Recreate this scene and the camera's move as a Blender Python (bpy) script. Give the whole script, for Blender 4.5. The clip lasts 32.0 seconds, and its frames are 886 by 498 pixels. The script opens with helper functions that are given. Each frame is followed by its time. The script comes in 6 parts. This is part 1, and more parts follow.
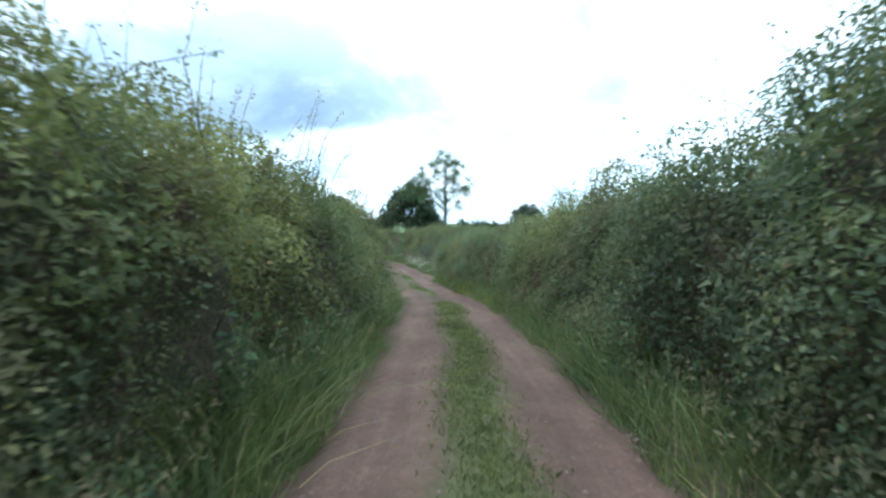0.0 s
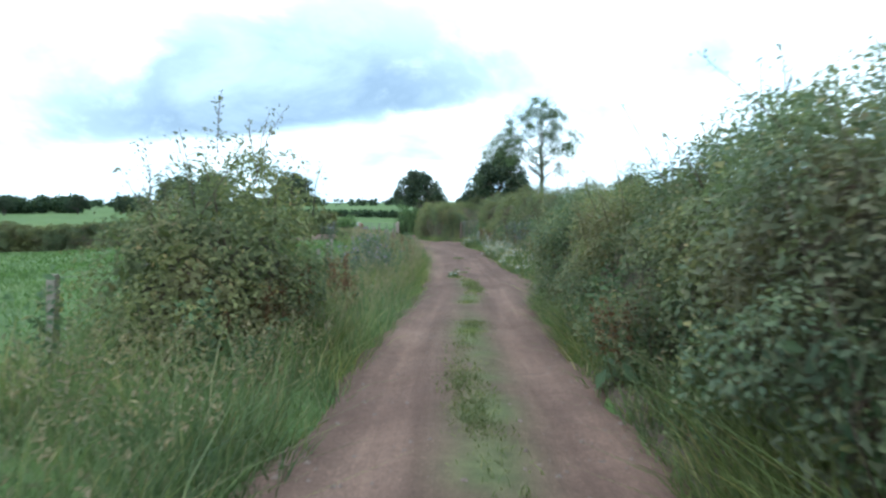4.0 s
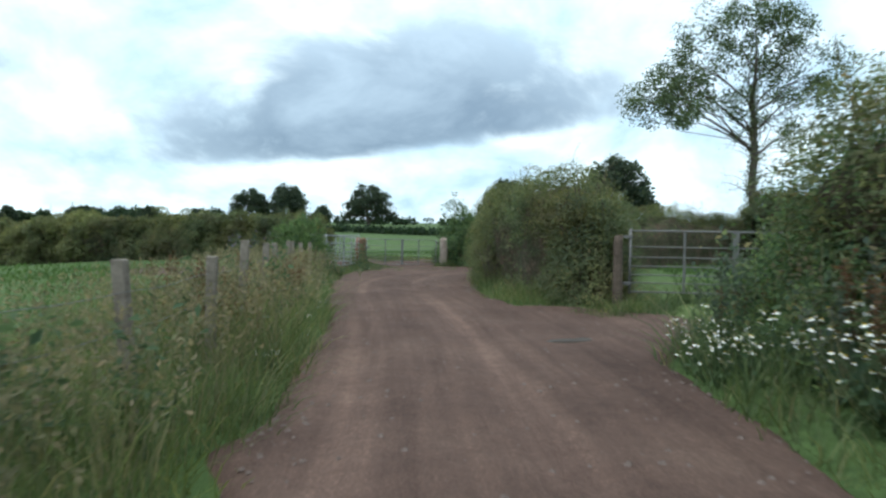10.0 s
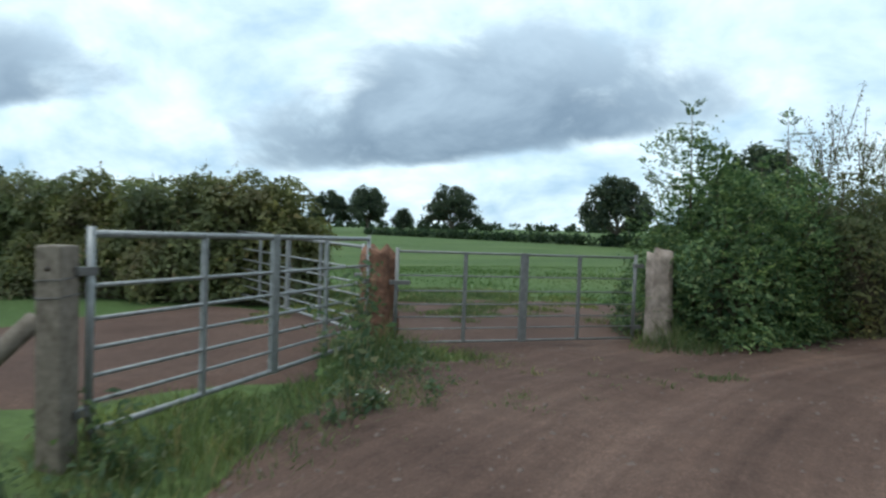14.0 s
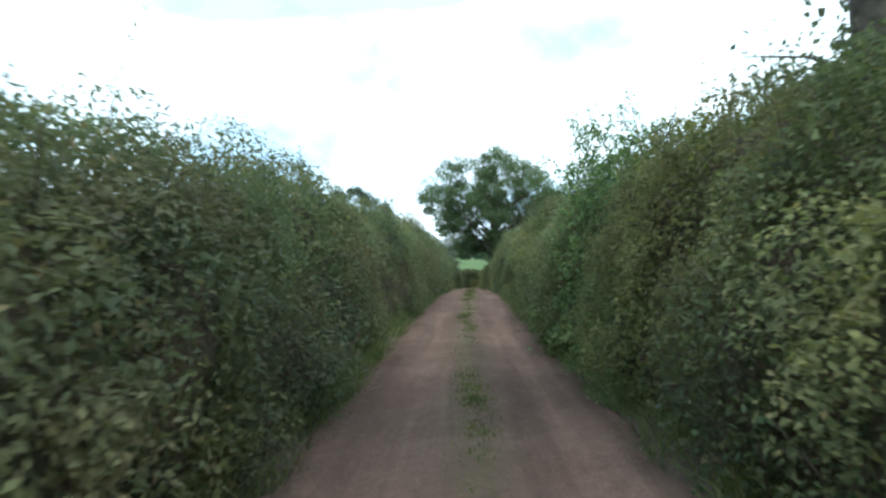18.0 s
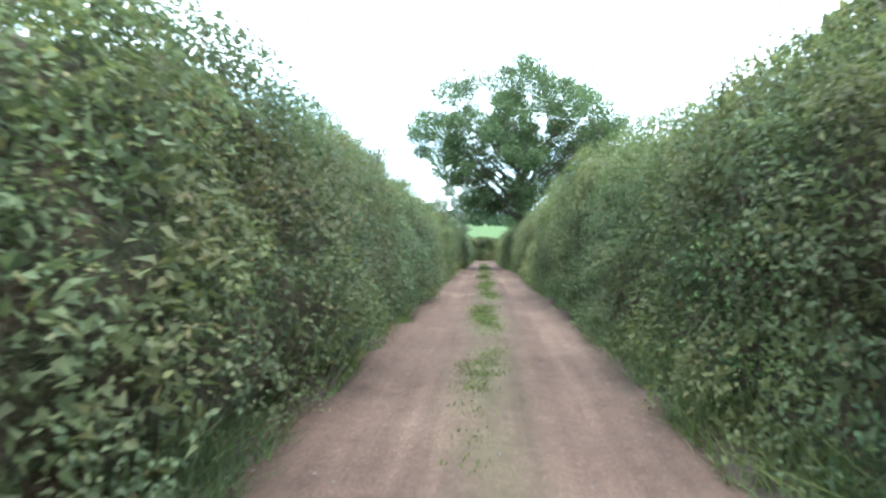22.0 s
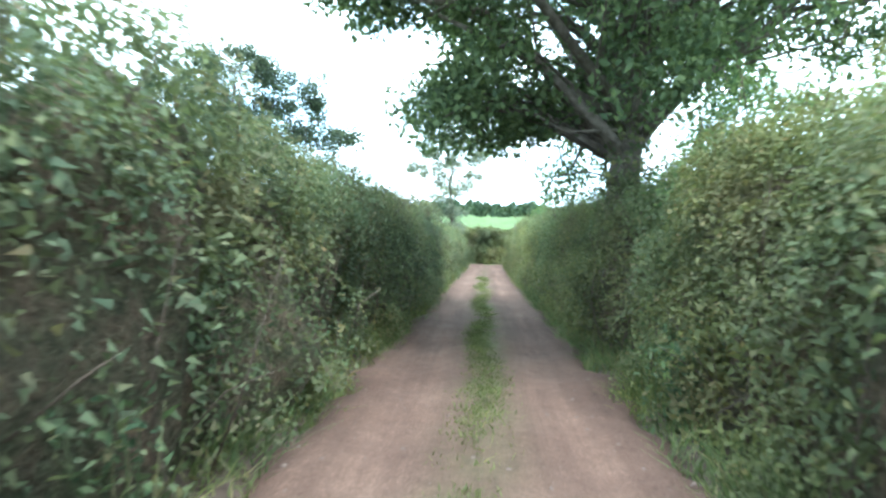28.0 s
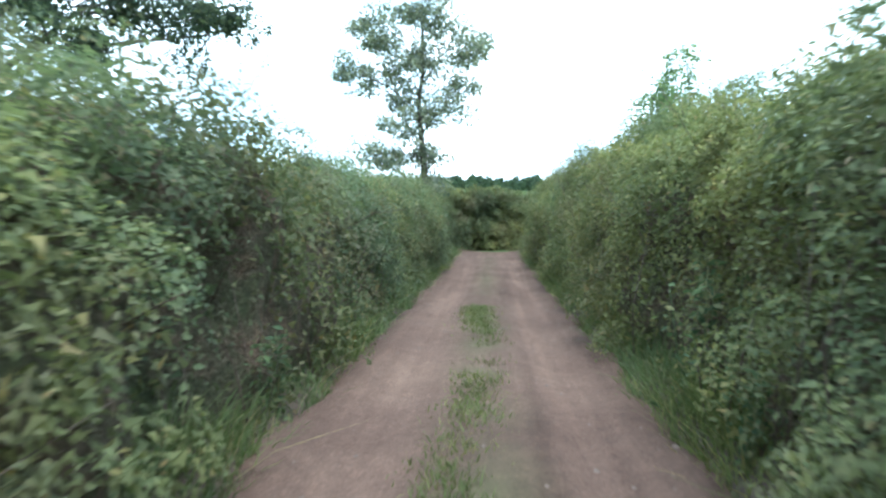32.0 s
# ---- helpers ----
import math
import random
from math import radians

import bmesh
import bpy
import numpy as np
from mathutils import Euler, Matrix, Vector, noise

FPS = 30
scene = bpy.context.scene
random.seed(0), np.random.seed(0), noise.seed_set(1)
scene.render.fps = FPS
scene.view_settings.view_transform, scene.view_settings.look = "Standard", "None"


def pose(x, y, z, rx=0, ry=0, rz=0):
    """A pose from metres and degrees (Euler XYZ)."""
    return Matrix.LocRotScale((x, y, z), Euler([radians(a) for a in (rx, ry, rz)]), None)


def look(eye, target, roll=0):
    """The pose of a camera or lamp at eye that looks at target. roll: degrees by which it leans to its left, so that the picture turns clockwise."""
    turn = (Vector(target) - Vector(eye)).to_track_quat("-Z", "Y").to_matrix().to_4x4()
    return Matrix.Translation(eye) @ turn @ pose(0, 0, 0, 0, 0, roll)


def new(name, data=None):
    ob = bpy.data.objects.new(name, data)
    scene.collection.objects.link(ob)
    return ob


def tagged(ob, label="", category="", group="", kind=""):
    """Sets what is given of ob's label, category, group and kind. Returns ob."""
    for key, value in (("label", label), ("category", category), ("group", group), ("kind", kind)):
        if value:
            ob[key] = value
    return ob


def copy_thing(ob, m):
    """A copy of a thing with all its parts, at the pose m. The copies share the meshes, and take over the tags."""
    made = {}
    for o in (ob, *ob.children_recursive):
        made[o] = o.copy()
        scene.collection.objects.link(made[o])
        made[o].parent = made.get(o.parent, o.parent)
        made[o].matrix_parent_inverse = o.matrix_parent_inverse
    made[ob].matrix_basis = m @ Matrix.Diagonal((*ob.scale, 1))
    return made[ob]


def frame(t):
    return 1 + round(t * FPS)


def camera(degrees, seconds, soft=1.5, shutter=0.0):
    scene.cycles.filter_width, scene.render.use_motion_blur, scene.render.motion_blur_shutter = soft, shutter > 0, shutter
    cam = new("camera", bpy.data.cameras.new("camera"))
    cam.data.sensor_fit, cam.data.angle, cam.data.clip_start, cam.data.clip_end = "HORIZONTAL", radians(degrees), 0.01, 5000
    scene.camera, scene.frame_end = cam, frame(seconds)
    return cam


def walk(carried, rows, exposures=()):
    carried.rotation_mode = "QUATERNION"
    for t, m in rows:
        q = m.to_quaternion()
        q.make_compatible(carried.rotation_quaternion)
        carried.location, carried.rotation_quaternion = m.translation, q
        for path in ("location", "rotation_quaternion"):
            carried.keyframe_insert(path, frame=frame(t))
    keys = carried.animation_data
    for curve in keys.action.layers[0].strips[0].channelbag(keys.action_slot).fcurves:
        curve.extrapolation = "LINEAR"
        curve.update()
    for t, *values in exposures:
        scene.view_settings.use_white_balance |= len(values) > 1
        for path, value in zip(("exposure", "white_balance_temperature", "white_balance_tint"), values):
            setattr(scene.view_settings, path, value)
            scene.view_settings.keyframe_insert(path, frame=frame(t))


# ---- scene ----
# ------------------------------------------------------------------ camera
cam = camera(66.0, 32.0, 2.5, 0.24)
PATH = [
    (0, (0.281, 0.308, 1.801), (0.282, 2.306, 1.723), 0.9),
    (0.5, (0.515, 2.889, 1.737), (0.497, 4.888, 1.654), 0.2),
    (1, (0.471, 5.471, 1.655), (0.412, 7.467, 1.540), -0.4),
    (1.5, (0.533, 8.075, 1.521), (0.449, 10.069, 1.397), -0.1),
    (2, (0.558, 10.648, 1.415), (0.434, 12.639, 1.263), -0.2),
    (2.5, (0.423, 13.114, 1.296), (0.258, 15.099, 1.110), 0.2),
    (3, (0.328, 15.794, 1.190), (0.118, 17.776, 1.029), -0.4),
    (3.5, (0.200, 18.242, 1.074), (-0.052, 20.220, 0.929), -1.0),
    (5.5, (-0.973, 28.398, 0.539), (-1.286, 30.370, 0.425), 1.3),
    (6, (-1.252, 31.570, 0.384), (-1.586, 33.540, 0.286), 0.4),
    (6.5, (-1.539, 34.473, 0.203), (-1.891, 36.439, 0.098), 0.1),
    (7, (-1.867, 37.412, 0.059), (-2.223, 39.376, -0.070), 0.0),
    (7.5, (-2.195, 40.354, -0.031), (-2.554, 42.318, -0.148), 0.5),
    (8, (-2.636, 43.608, -0.044), (-3.008, 45.572, -0.113), 0.8),
    (8.5, (-3.090, 46.478, -0.069), (-3.484, 48.439, -0.102), 0.8),
    (9, (-3.611, 49.502, -0.137), (-4.044, 51.455, -0.158), 0.9),
    (9.5, (-4.196, 52.364, -0.255), (-4.674, 54.306, -0.283), 0.8),
    (10, (-4.880, 55.131, -0.346), (-5.420, 57.055, -0.422), 0.8),
    (10.5, (-5.691, 57.895, -0.435), (-6.280, 59.804, -0.522), 1.5),
    (11, (-6.666, 60.937, -0.487), (-7.331, 62.821, -0.588), 1.0),
    (11.5, (-7.637, 63.647, -0.551), (-8.417, 65.487, -0.633), 0.9),
    (12, (-8.826, 66.452, -0.602), (-9.726, 68.237, -0.669), 0.6),
    (12.5, (-9.924, 68.862, -0.648), (-10.897, 70.608, -0.708), 0.6),
    (13, (-10.946, 71.279, -0.703), (-11.892, 73.040, -0.773), 0.9),
    (13.5, (-11.727, 73.299, -0.747), (-12.622, 75.087, -0.806), 1.3),
    (14, (-12.290, 75.075, -0.776), (-13.063, 76.919, -0.839), 1.3),
    (14.5, (-12.599, 76.980, -0.821), (-13.202, 78.886, -0.877), 1.3),
    (15, (-12.584, 78.607, -0.827), (-12.883, 80.584, -0.875), 1.1),
    (15.5, (-12.189, 80.340, -0.857), (-12.072, 82.336, -0.903), 0.4),
    (17.5, (-7.208, 88.351, -0.917), (-5.736, 89.704, -0.875), -0.9),
    (18, (-5.494, 89.981, -0.843), (-3.975, 91.282, -0.824), 0.3),
    (18.5, (-3.532, 91.467, -0.889), (-2.033, 92.790, -0.850), -1.6),
    (19, (-1.559, 93.159, -1.019), (-0.057, 94.477, -1.104), -0.7),
    (19.5, (0.367, 94.717, -1.102), (1.874, 96.026, -1.218), 0.9),
    (20, (2.472, 96.252, -1.038), (3.991, 97.552, -1.070), -0.2),
    (20.5, (4.289, 97.723, -0.977), (5.794, 99.039, -0.935), -0.6),
    (21, (6.095, 99.263, -1.044), (7.591, 100.588, -1.122), -0.5),
    (21.5, (7.962, 100.696, -1.053), (9.452, 102.026, -1.160), 0.8),
    (22, (9.584, 101.967, -1.059), (11.078, 103.294, -1.138), 0.2),
    (22.5, (11.452, 103.419, -1.040), (12.957, 104.735, -1.102), 1.2),
    (23, (13.203, 104.664, -1.028), (14.717, 105.971, -1.041), 1.8),
    (23.5, (14.723, 105.879, -1.060), (16.248, 107.169, -1.152), 1.4),
    (24, (16.238, 107.039, -1.121), (17.752, 108.343, -1.182), 1.6),
    (24.5, (18.017, 108.474, -1.158), (19.508, 109.805, -1.238), 0.8),
    (26.5, (26.306, 114.991, -1.579), (27.753, 116.370, -1.649), -0.3),
    (27, (28.336, 116.683, -1.654), (29.800, 118.043, -1.736), -0.0),
    (27.5, (30.272, 118.229, -1.707), (31.752, 119.571, -1.802), 1.3),
    (28, (32.393, 119.845, -1.812), (33.883, 121.176, -1.919), 1.9),
    (28.5, (34.456, 121.427, -1.939), (35.952, 122.748, -2.069), 2.0),
    (29, (36.501, 122.977, -2.117), (38.006, 124.286, -2.264), 2.6),
    (29.5, (38.624, 124.609, -2.273), (40.122, 125.924, -2.436), 2.1),
    (30, (40.814, 126.354, -2.405), (42.300, 127.680, -2.586), 1.6),
    (30.5, (42.971, 128.141, -2.549), (44.454, 129.470, -2.734), 1.7),
    (31, (45.164, 129.881, -2.691), (46.639, 131.219, -2.874), 1.7),
    (31.5, (47.123, 131.425, -2.827), (48.602, 132.761, -2.993), 1.2),
    (32, (49.251, 133.084, -2.931), (50.731, 134.417, -3.105), 0.8),
]
walk(cam, [(t, look(eye, target, roll)) for t, eye, target, roll in PATH],
     [(0.0, 0.92, 5480, 3), (3.5, 0.94, 5520, 3), (5.5, 0.50, 5750, 3), (9.0, 0.32, 5950, 4), (14.0, 0.05, 5980, 5), (15.5, 0.08, 5980, 5),
      (17.5, 0.70, 5800, 2), (18.0, 0.88, 5780, 1), (19.0, 1.18, 5700, 1), (20.0, 1.95, 5650, 1), (21.0, 1.42, 5650, 1), (22.0, 2.05, 5650, 1), (24.0, 2.00, 5600, 0),
      (27.0, 2.18, 5550, 0), (28.0, 2.42, 5600, 0), (29.0, 2.50, 5650, 0), (30.0, 2.35, 5700, 1), (31.0, 2.20, 5600, 1), (32.0, 1.65, 5500, 1)])


# ------------------------------------------------------------------ world and sun
SUN_AZ, SUN_EL = 146.0, 67.0          # degrees: azimuth left of +y, elevation


def build_world():
    w = bpy.data.worlds.new("overcast_sky")
    scene.world = w
    w.use_nodes = True
    nt = w.node_tree
    nt.nodes.clear()
    N, L = nt.nodes.new, nt.links.new

    def math_node(op, a, b=None, c=None):
        n = N("ShaderNodeMath")
        n.operation = op
        for i, v in enumerate((a, b, c)):
            if v is None:
                continue
            if isinstance(v, (int, float)):
                n.inputs[i].default_value = v
            else:
                L(v, n.inputs[i])
        return n.outputs[0]

    tc = N("ShaderNodeTexCoord")
    sep = N("ShaderNodeSeparateXYZ")
    L(tc.outputs["Generated"], sep.inputs[0])
    x, y, z = sep.outputs
    # clouds lie on a flat layer: they close up towards the horizon
    zz = math_node("MAXIMUM", z, 0.0)
    den = math_node("ADD", zz, 0.55)
    comb = N("ShaderNodeCombineXYZ")
    L(math_node("DIVIDE", x, den), comb.inputs[0])
    L(math_node("DIVIDE", y, den), comb.inputs[1])
    big = N("ShaderNodeTexNoise")
    big.inputs["Scale"].default_value = 2.9
    big.inputs["Detail"].default_value = 7.0
    big.inputs["Roughness"].default_value = 0.56
    big.inputs["Distortion"].default_value = 0.25
    L(comb.outputs[0], big.inputs["Vector"])
    fine = N("ShaderNodeTexNoise")
    fine.inputs["Scale"].default_value = 5.2
    fine.inputs["Detail"].default_value = 9.0
    fine.inputs["Roughness"].default_value = 0.58
    fine.inputs["Distortion"].default_value = 0.35
    # the long dark cloud bank
    az = math_node("ARCTAN2", math_node("MULTIPLY", x, -1.0), y)
    el = math_node("ARCSINE", z)
    # billows of the bank, a little wider than high
    bill = N("ShaderNodeCombineXYZ")
    L(az, bill.inputs[0])
    L(math_node("MULTIPLY", el, 1.7), bill.inputs[1])
    L(bill.outputs[0], fine.inputs["Vector"])
    wob = math_node("MULTIPLY", math_node("SUBTRACT", fine.outputs[0], 0.5), 3.0)
    wob2 = math_node("MULTIPLY", math_node("SUBTRACT", big.outputs[0], 0.5), 1.2)
    edge = math_node("ADD", math_node("ADD", wob, wob2), 1.22)
    bank = None
    for a0, e0, ra, re in ((19.5, 7.6, 19.0, 8.6), (62.0, 8.0, 13.0, 6.0), (-38.0, 20.0, 16.0, 6.0)):
        off = math_node("SUBTRACT", az, radians(a0))
        da = math_node("DIVIDE", off, radians(ra))
        up = math_node("DIVIDE", math_node("SUBTRACT", math_node("ADD", el, math_node("MULTIPLY", off, 0.115)), radians(e0)), radians(re))
        # flat below, billowing above
        low = math_node("MULTIPLY", math_node("MINIMUM", up, 0.0), 4.2)
        de = math_node("ADD", math_node("MAXIMUM", up, 0.0), low)
        ring = math_node("ADD", math_node("MULTIPLY", da, da), math_node("MULTIPLY", de, de))
        one = math_node("SUBTRACT", edge, ring)
        bank = one if bank is None else math_node("MAXIMUM", bank, one)
    mr = N("ShaderNodeMapRange")
    mr.interpolation_type = "SMOOTHSTEP"
    mr.inputs["From Min"].default_value = -0.15
    mr.inputs["From Max"].default_value = 0.75
    L(bank, mr.inputs["Value"])
    ramp = N("ShaderNodeValToRGB")
    e = ramp.color_ramp.elements
    e[0].position, e[0].color = 0.34, (0.51, 0.70, 0.86, 1)
    e[1].position, e[1].color = 0.60, (1.20, 1.33, 1.37, 1)
    mid = e.new(0.46)
    mid.color = (0.83, 0.99, 1.09, 1)
    L(big.outputs[0], ramp.inputs[0])
    dark = N("ShaderNodeValToRGB")
    e = dark.color_ramp.elements
    e[0].position, e[0].color = 0.36, (0.26, 0.34, 0.43, 1)
    e[1].position, e[1].color = 0.76, (0.60, 0.72, 0.82, 1)
    # darker along its base, paler towards the billowing top
    rise = math_node("MULTIPLY", math_node("SUBTRACT", el, radians(9.0)), 1.5)
    L(math_node("ADD", fine.outputs[0], rise), dark.inputs[0])
    mix = N("ShaderNodeMix")
    mix.data_type = "RGBA"
    L(mr.outputs[0], mix.inputs["Factor"])
    L(ramp.outputs[0], mix.inputs["A"])
    L(dark.outputs[0], mix.inputs["B"])
    sky = N("ShaderNodeTexSky")
    sky.sky_type = "NISHITA"
    sky.sun_disc = False
    sky.sun_elevation = radians(SUN_EL)
    sky.sun_rotation = radians(-SUN_AZ)
    b1 = N("ShaderNodeBackground")
    b1.inputs["Strength"].default_value = 0.1
    L(sky.outputs[0], b1.inputs["Color"])
    b2 = N("ShaderNodeBackground")
    b2.inputs["Strength"].default_value = 1.0
    L(mix.outputs["Result"], b2.inputs["Color"])
    ms = N("ShaderNodeMixShader")
    ms.inputs[0].default_value = 0.9
    L(b1.outputs[0], ms.inputs[1])
    L(b2.outputs[0], ms.inputs[2])
    out = N("ShaderNodeOutputWorld")
    L(ms.outputs[0], out.inputs["Surface"])


build_world()
sun = new("sun", bpy.data.lights.new("sun", "SUN"))
sun.data.energy = 1.5
sun.data.angle = radians(24.0)
sun.data.color = (1.0, 0.95, 0.88)
sa, se = radians(SUN_AZ), radians(SUN_EL)
sun.matrix_world = look((-math.sin(sa) * math.cos(se) * 60, math.cos(sa) * math.cos(se) * 60, math.sin(se) * 60), (0, 0, 0))


# ------------------------------------------------------------------ materials
def material(name, build, rough=0.9):
    m = bpy.data.materials.new(name)
    m.use_nodes = True
    nt = m.node_tree
    bsdf = nt.nodes["Principled BSDF"]
    bsdf.inputs["Roughness"].default_value = rough
    bsdf.inputs["Specular IOR Level"].default_value = 0.15
    build(nt, bsdf)
    return m


def noise_node(nt, scale, detail=5.0, rough=0.55, coord="Object"):
    tc = nt.nodes.new("ShaderNodeTexCoord")
    n = nt.nodes.new("ShaderNodeTexNoise")
    n.inputs["Scale"].default_value = scale
    n.inputs["Detail"].default_value = detail
    n.inputs["Roughness"].default_value = rough
    nt.links.new(tc.outputs[coord], n.inputs["Vector"])
    return n.outputs[0]


def ramp_node(nt, fac, stops):
    r = nt.nodes.new("ShaderNodeValToRGB")
    e = r.color_ramp.elements
    e[0].position, e[0].color = stops[0][0], (*stops[0][1], 1)
    e[1].position, e[1].color = stops[-1][0], (*stops[-1][1], 1)
    for p, c in stops[1:-1]:
        e.new(p).color = (*c, 1)
    nt.links.new(fac, r.inputs[0])
    return r.outputs[0]


def mix_node(nt, fac, a, b, mode="MIX"):
    n = nt.nodes.new("ShaderNodeMix")
    n.data_type = "RGBA"
    n.blend_type = mode
    for key, v in (("Factor", fac), ("A", a), ("B", b)):
        if isinstance(v, (int, float)):
            n.inputs[key].default_value = v
        elif isinstance(v, tuple):
            n.inputs[key].default_value = (*v, 1)
        else:
            nt.links.new(v, n.inputs[key])
    return n.outputs["Result"]


def bump_node(nt, bsdf, height, strength, dist):
    b = nt.nodes.new("ShaderNodeBump")
    b.inputs["Strength"].default_value = strength
    b.inputs["Distance"].default_value = dist
    nt.links.new(height, b.inputs["Height"])
    nt.links.new(b.outputs[0], bsdf.inputs["Normal"])


def leaf_material(name, stops, patch=((0.30, 0.75), (0.70, 1.25)), through_light=0.46, rough=0.62, patch_scale=0.45, dead=0.0, drift=False):
    """Leaves: each one its own tone, with lighter and darker stretches of the plant."""
    def build(nt, bsdf):
        bsdf.inputs["Specular IOR Level"].default_value = 0.16
        geo = nt.nodes.new("ShaderNodeNewGeometry")
        col = ramp_node(nt, geo.outputs["Random Per Island"], stops)
        big = noise_node(nt, patch_scale, 3.0)
        tone = ramp_node(nt, big, [(patch[0][0], (patch[0][1],) * 3), (patch[1][0], (patch[1][1],) * 3)])
        col = mix_node(nt, 1.0, col, tone, "MULTIPLY")
        mid = ramp_node(nt, noise_node(nt, 2.4, 3.0), [(0.34, (0.74, 0.76, 0.80)), (0.52, (1.0, 1.0, 1.0)), (0.68, (1.26, 1.22, 1.08))])
        col = mix_node(nt, 1.0, col, mid, "MULTIPLY")
        if drift:
            hue = ramp_node(nt, noise_node(nt, 0.33, 4.0, 0.6), [(0.40, (0.92, 0.97, 1.05)), (0.60, (1.22, 1.11, 0.95))])
            col = mix_node(nt, 1.0, col, hue, "MULTIPLY")
        if dead:
            spot = ramp_node(nt, noise_node(nt, 0.9, 4.0, 0.6), [(0.49, (0.0,) * 3), (0.64, (dead,) * 3)])
            col = mix_node(nt, spot, col, (0.140, 0.104, 0.066))
        nt.links.new(col, bsdf.inputs["Base Color"])
        tr = nt.nodes.new("ShaderNodeBsdfTranslucent")
        nt.links.new(mix_node(nt, 1.0, col, (1.12, 1.14, 0.82), "MULTIPLY"), tr.inputs["Color"])
        ms = nt.nodes.new("ShaderNodeMixShader")
        ms.inputs[0].default_value = through_light
        out = nt.nodes["Material Output"]
        nt.links.new(bsdf.outputs[0], ms.inputs[1])
        nt.links.new(tr.outputs[0], ms.inputs[2])
        nt.links.new(ms.outputs[0], out.inputs["Surface"])
    return material(name, build, rough)


HEDGE_STOPS = [(0.0, (0.109, 0.131, 0.066)), (0.5, (0.142, 0.169, 0.082)), (0.92, (0.185, 0.207, 0.100)), (0.98, (0.242, 0.230, 0.108)), (1.0, (0.261, 0.206, 0.121))]
M_HEDGE = leaf_material("hawthorn_leaves", HEDGE_STOPS, ((0.30, 0.55), (0.70, 1.40)), dead=0.55, drift=True)
M_HEDGE_B = leaf_material("bramble_leaves", [(0.0, (0.096, 0.124, 0.070)), (0.5, (0.123, 0.153, 0.084)), (0.92, (0.165, 0.193, 0.102)), (0.985, (0.235, 0.217, 0.108)), (1.0, (0.261, 0.206, 0.121))],
                          ((0.30, 0.55), (0.70, 1.40)), dead=0.65, drift=True)
M_BRIGHT = leaf_material("ash_leaves", [(0.0, (0.076, 0.128, 0.066)), (0.5, (0.142, 0.217, 0.091)), (1.0, (0.251, 0.329, 0.133))])
M_TREE = leaf_material("tree_leaves", [(0.0, (0.062, 0.090, 0.051)), (0.5, (0.100, 0.138, 0.071)), (1.0, (0.156, 0.196, 0.095))])
M_ASH = leaf_material("young_ash_leaves", [(0.0, (0.062, 0.110, 0.057)), (0.5, (0.114, 0.180, 0.083)), (0.85, (0.195, 0.266, 0.119)), (1.0, (0.293, 0.348, 0.156))])
M_OAK = leaf_material("oak_leaves", [(0.0, (0.036, 0.052, 0.041)), (0.6, (0.063, 0.087, 0.057)), (1.0, (0.106, 0.127, 0.077))])
M_SILVER = leaf_material("willow_leaves", [(0.0, (0.127, 0.155, 0.127)), (0.6, (0.206, 0.233, 0.172)), (1.0, (0.303, 0.310, 0.240))])
M_GRASS = leaf_material("grass_blades", [(0.0, (0.082, 0.116, 0.050)), (0.55, (0.126, 0.168, 0.069)), (0.88, (0.179, 0.205, 0.092)), (1.0, (0.294, 0.250, 0.147))], rough=0.6, drift=True)
M_PASTURE = leaf_material("pasture_blades", [(0.0, (0.062, 0.110, 0.036)), (0.6, (0.090, 0.150, 0.046)), (1.0, (0.130, 0.175, 0.064))], rough=0.7)
M_STRIP = leaf_material("lane_grass", [(0.0, (0.089, 0.115, 0.042)), (0.6, (0.131, 0.156, 0.059)), (1.0, (0.200, 0.184, 0.089))], rough=0.7)
M_SEED = leaf_material("seeding_grass", [(0.0, (0.150, 0.150, 0.088)), (0.5, (0.220, 0.195, 0.115)), (1.0, (0.310, 0.240, 0.160))], rough=0.7)
M_DOCK = leaf_material("dock_seed", [(0.0, (0.105, 0.058, 0.036)), (0.6, (0.160, 0.092, 0.052)), (1.0, (0.215, 0.140, 0.080))], rough=0.8)
M_WEED = leaf_material("weed_leaves", [(0.0, (0.068, 0.112, 0.065)), (0.6, (0.131, 0.183, 0.091)), (0.9, (0.214, 0.241, 0.133)), (1.0, (0.294, 0.240, 0.128))])
M_GREY = leaf_material("thistle_leaves", [(0.0, (0.066, 0.094, 0.066)), (0.7, (0.108, 0.135, 0.098)), (1.0, (0.16, 0.175, 0.13))])


def m_bark(name, a, b):
    def build(nt, bsdf):
        n = noise_node(nt, 9.0, 8.0, 0.65)
        nt.links.new(ramp_node(nt, n, [(0.3, a), (0.7, b)]), bsdf.inputs["Base Color"])
        bump_node(nt, bsdf, n, 0.6, 0.04)
    return material(name, build)


M_BARK = m_bark("bark", (0.055, 0.045, 0.036), (0.150, 0.130, 0.108))
M_TWIG = m_bark("twigs", (0.062, 0.047, 0.036), (0.158, 0.120, 0.094))


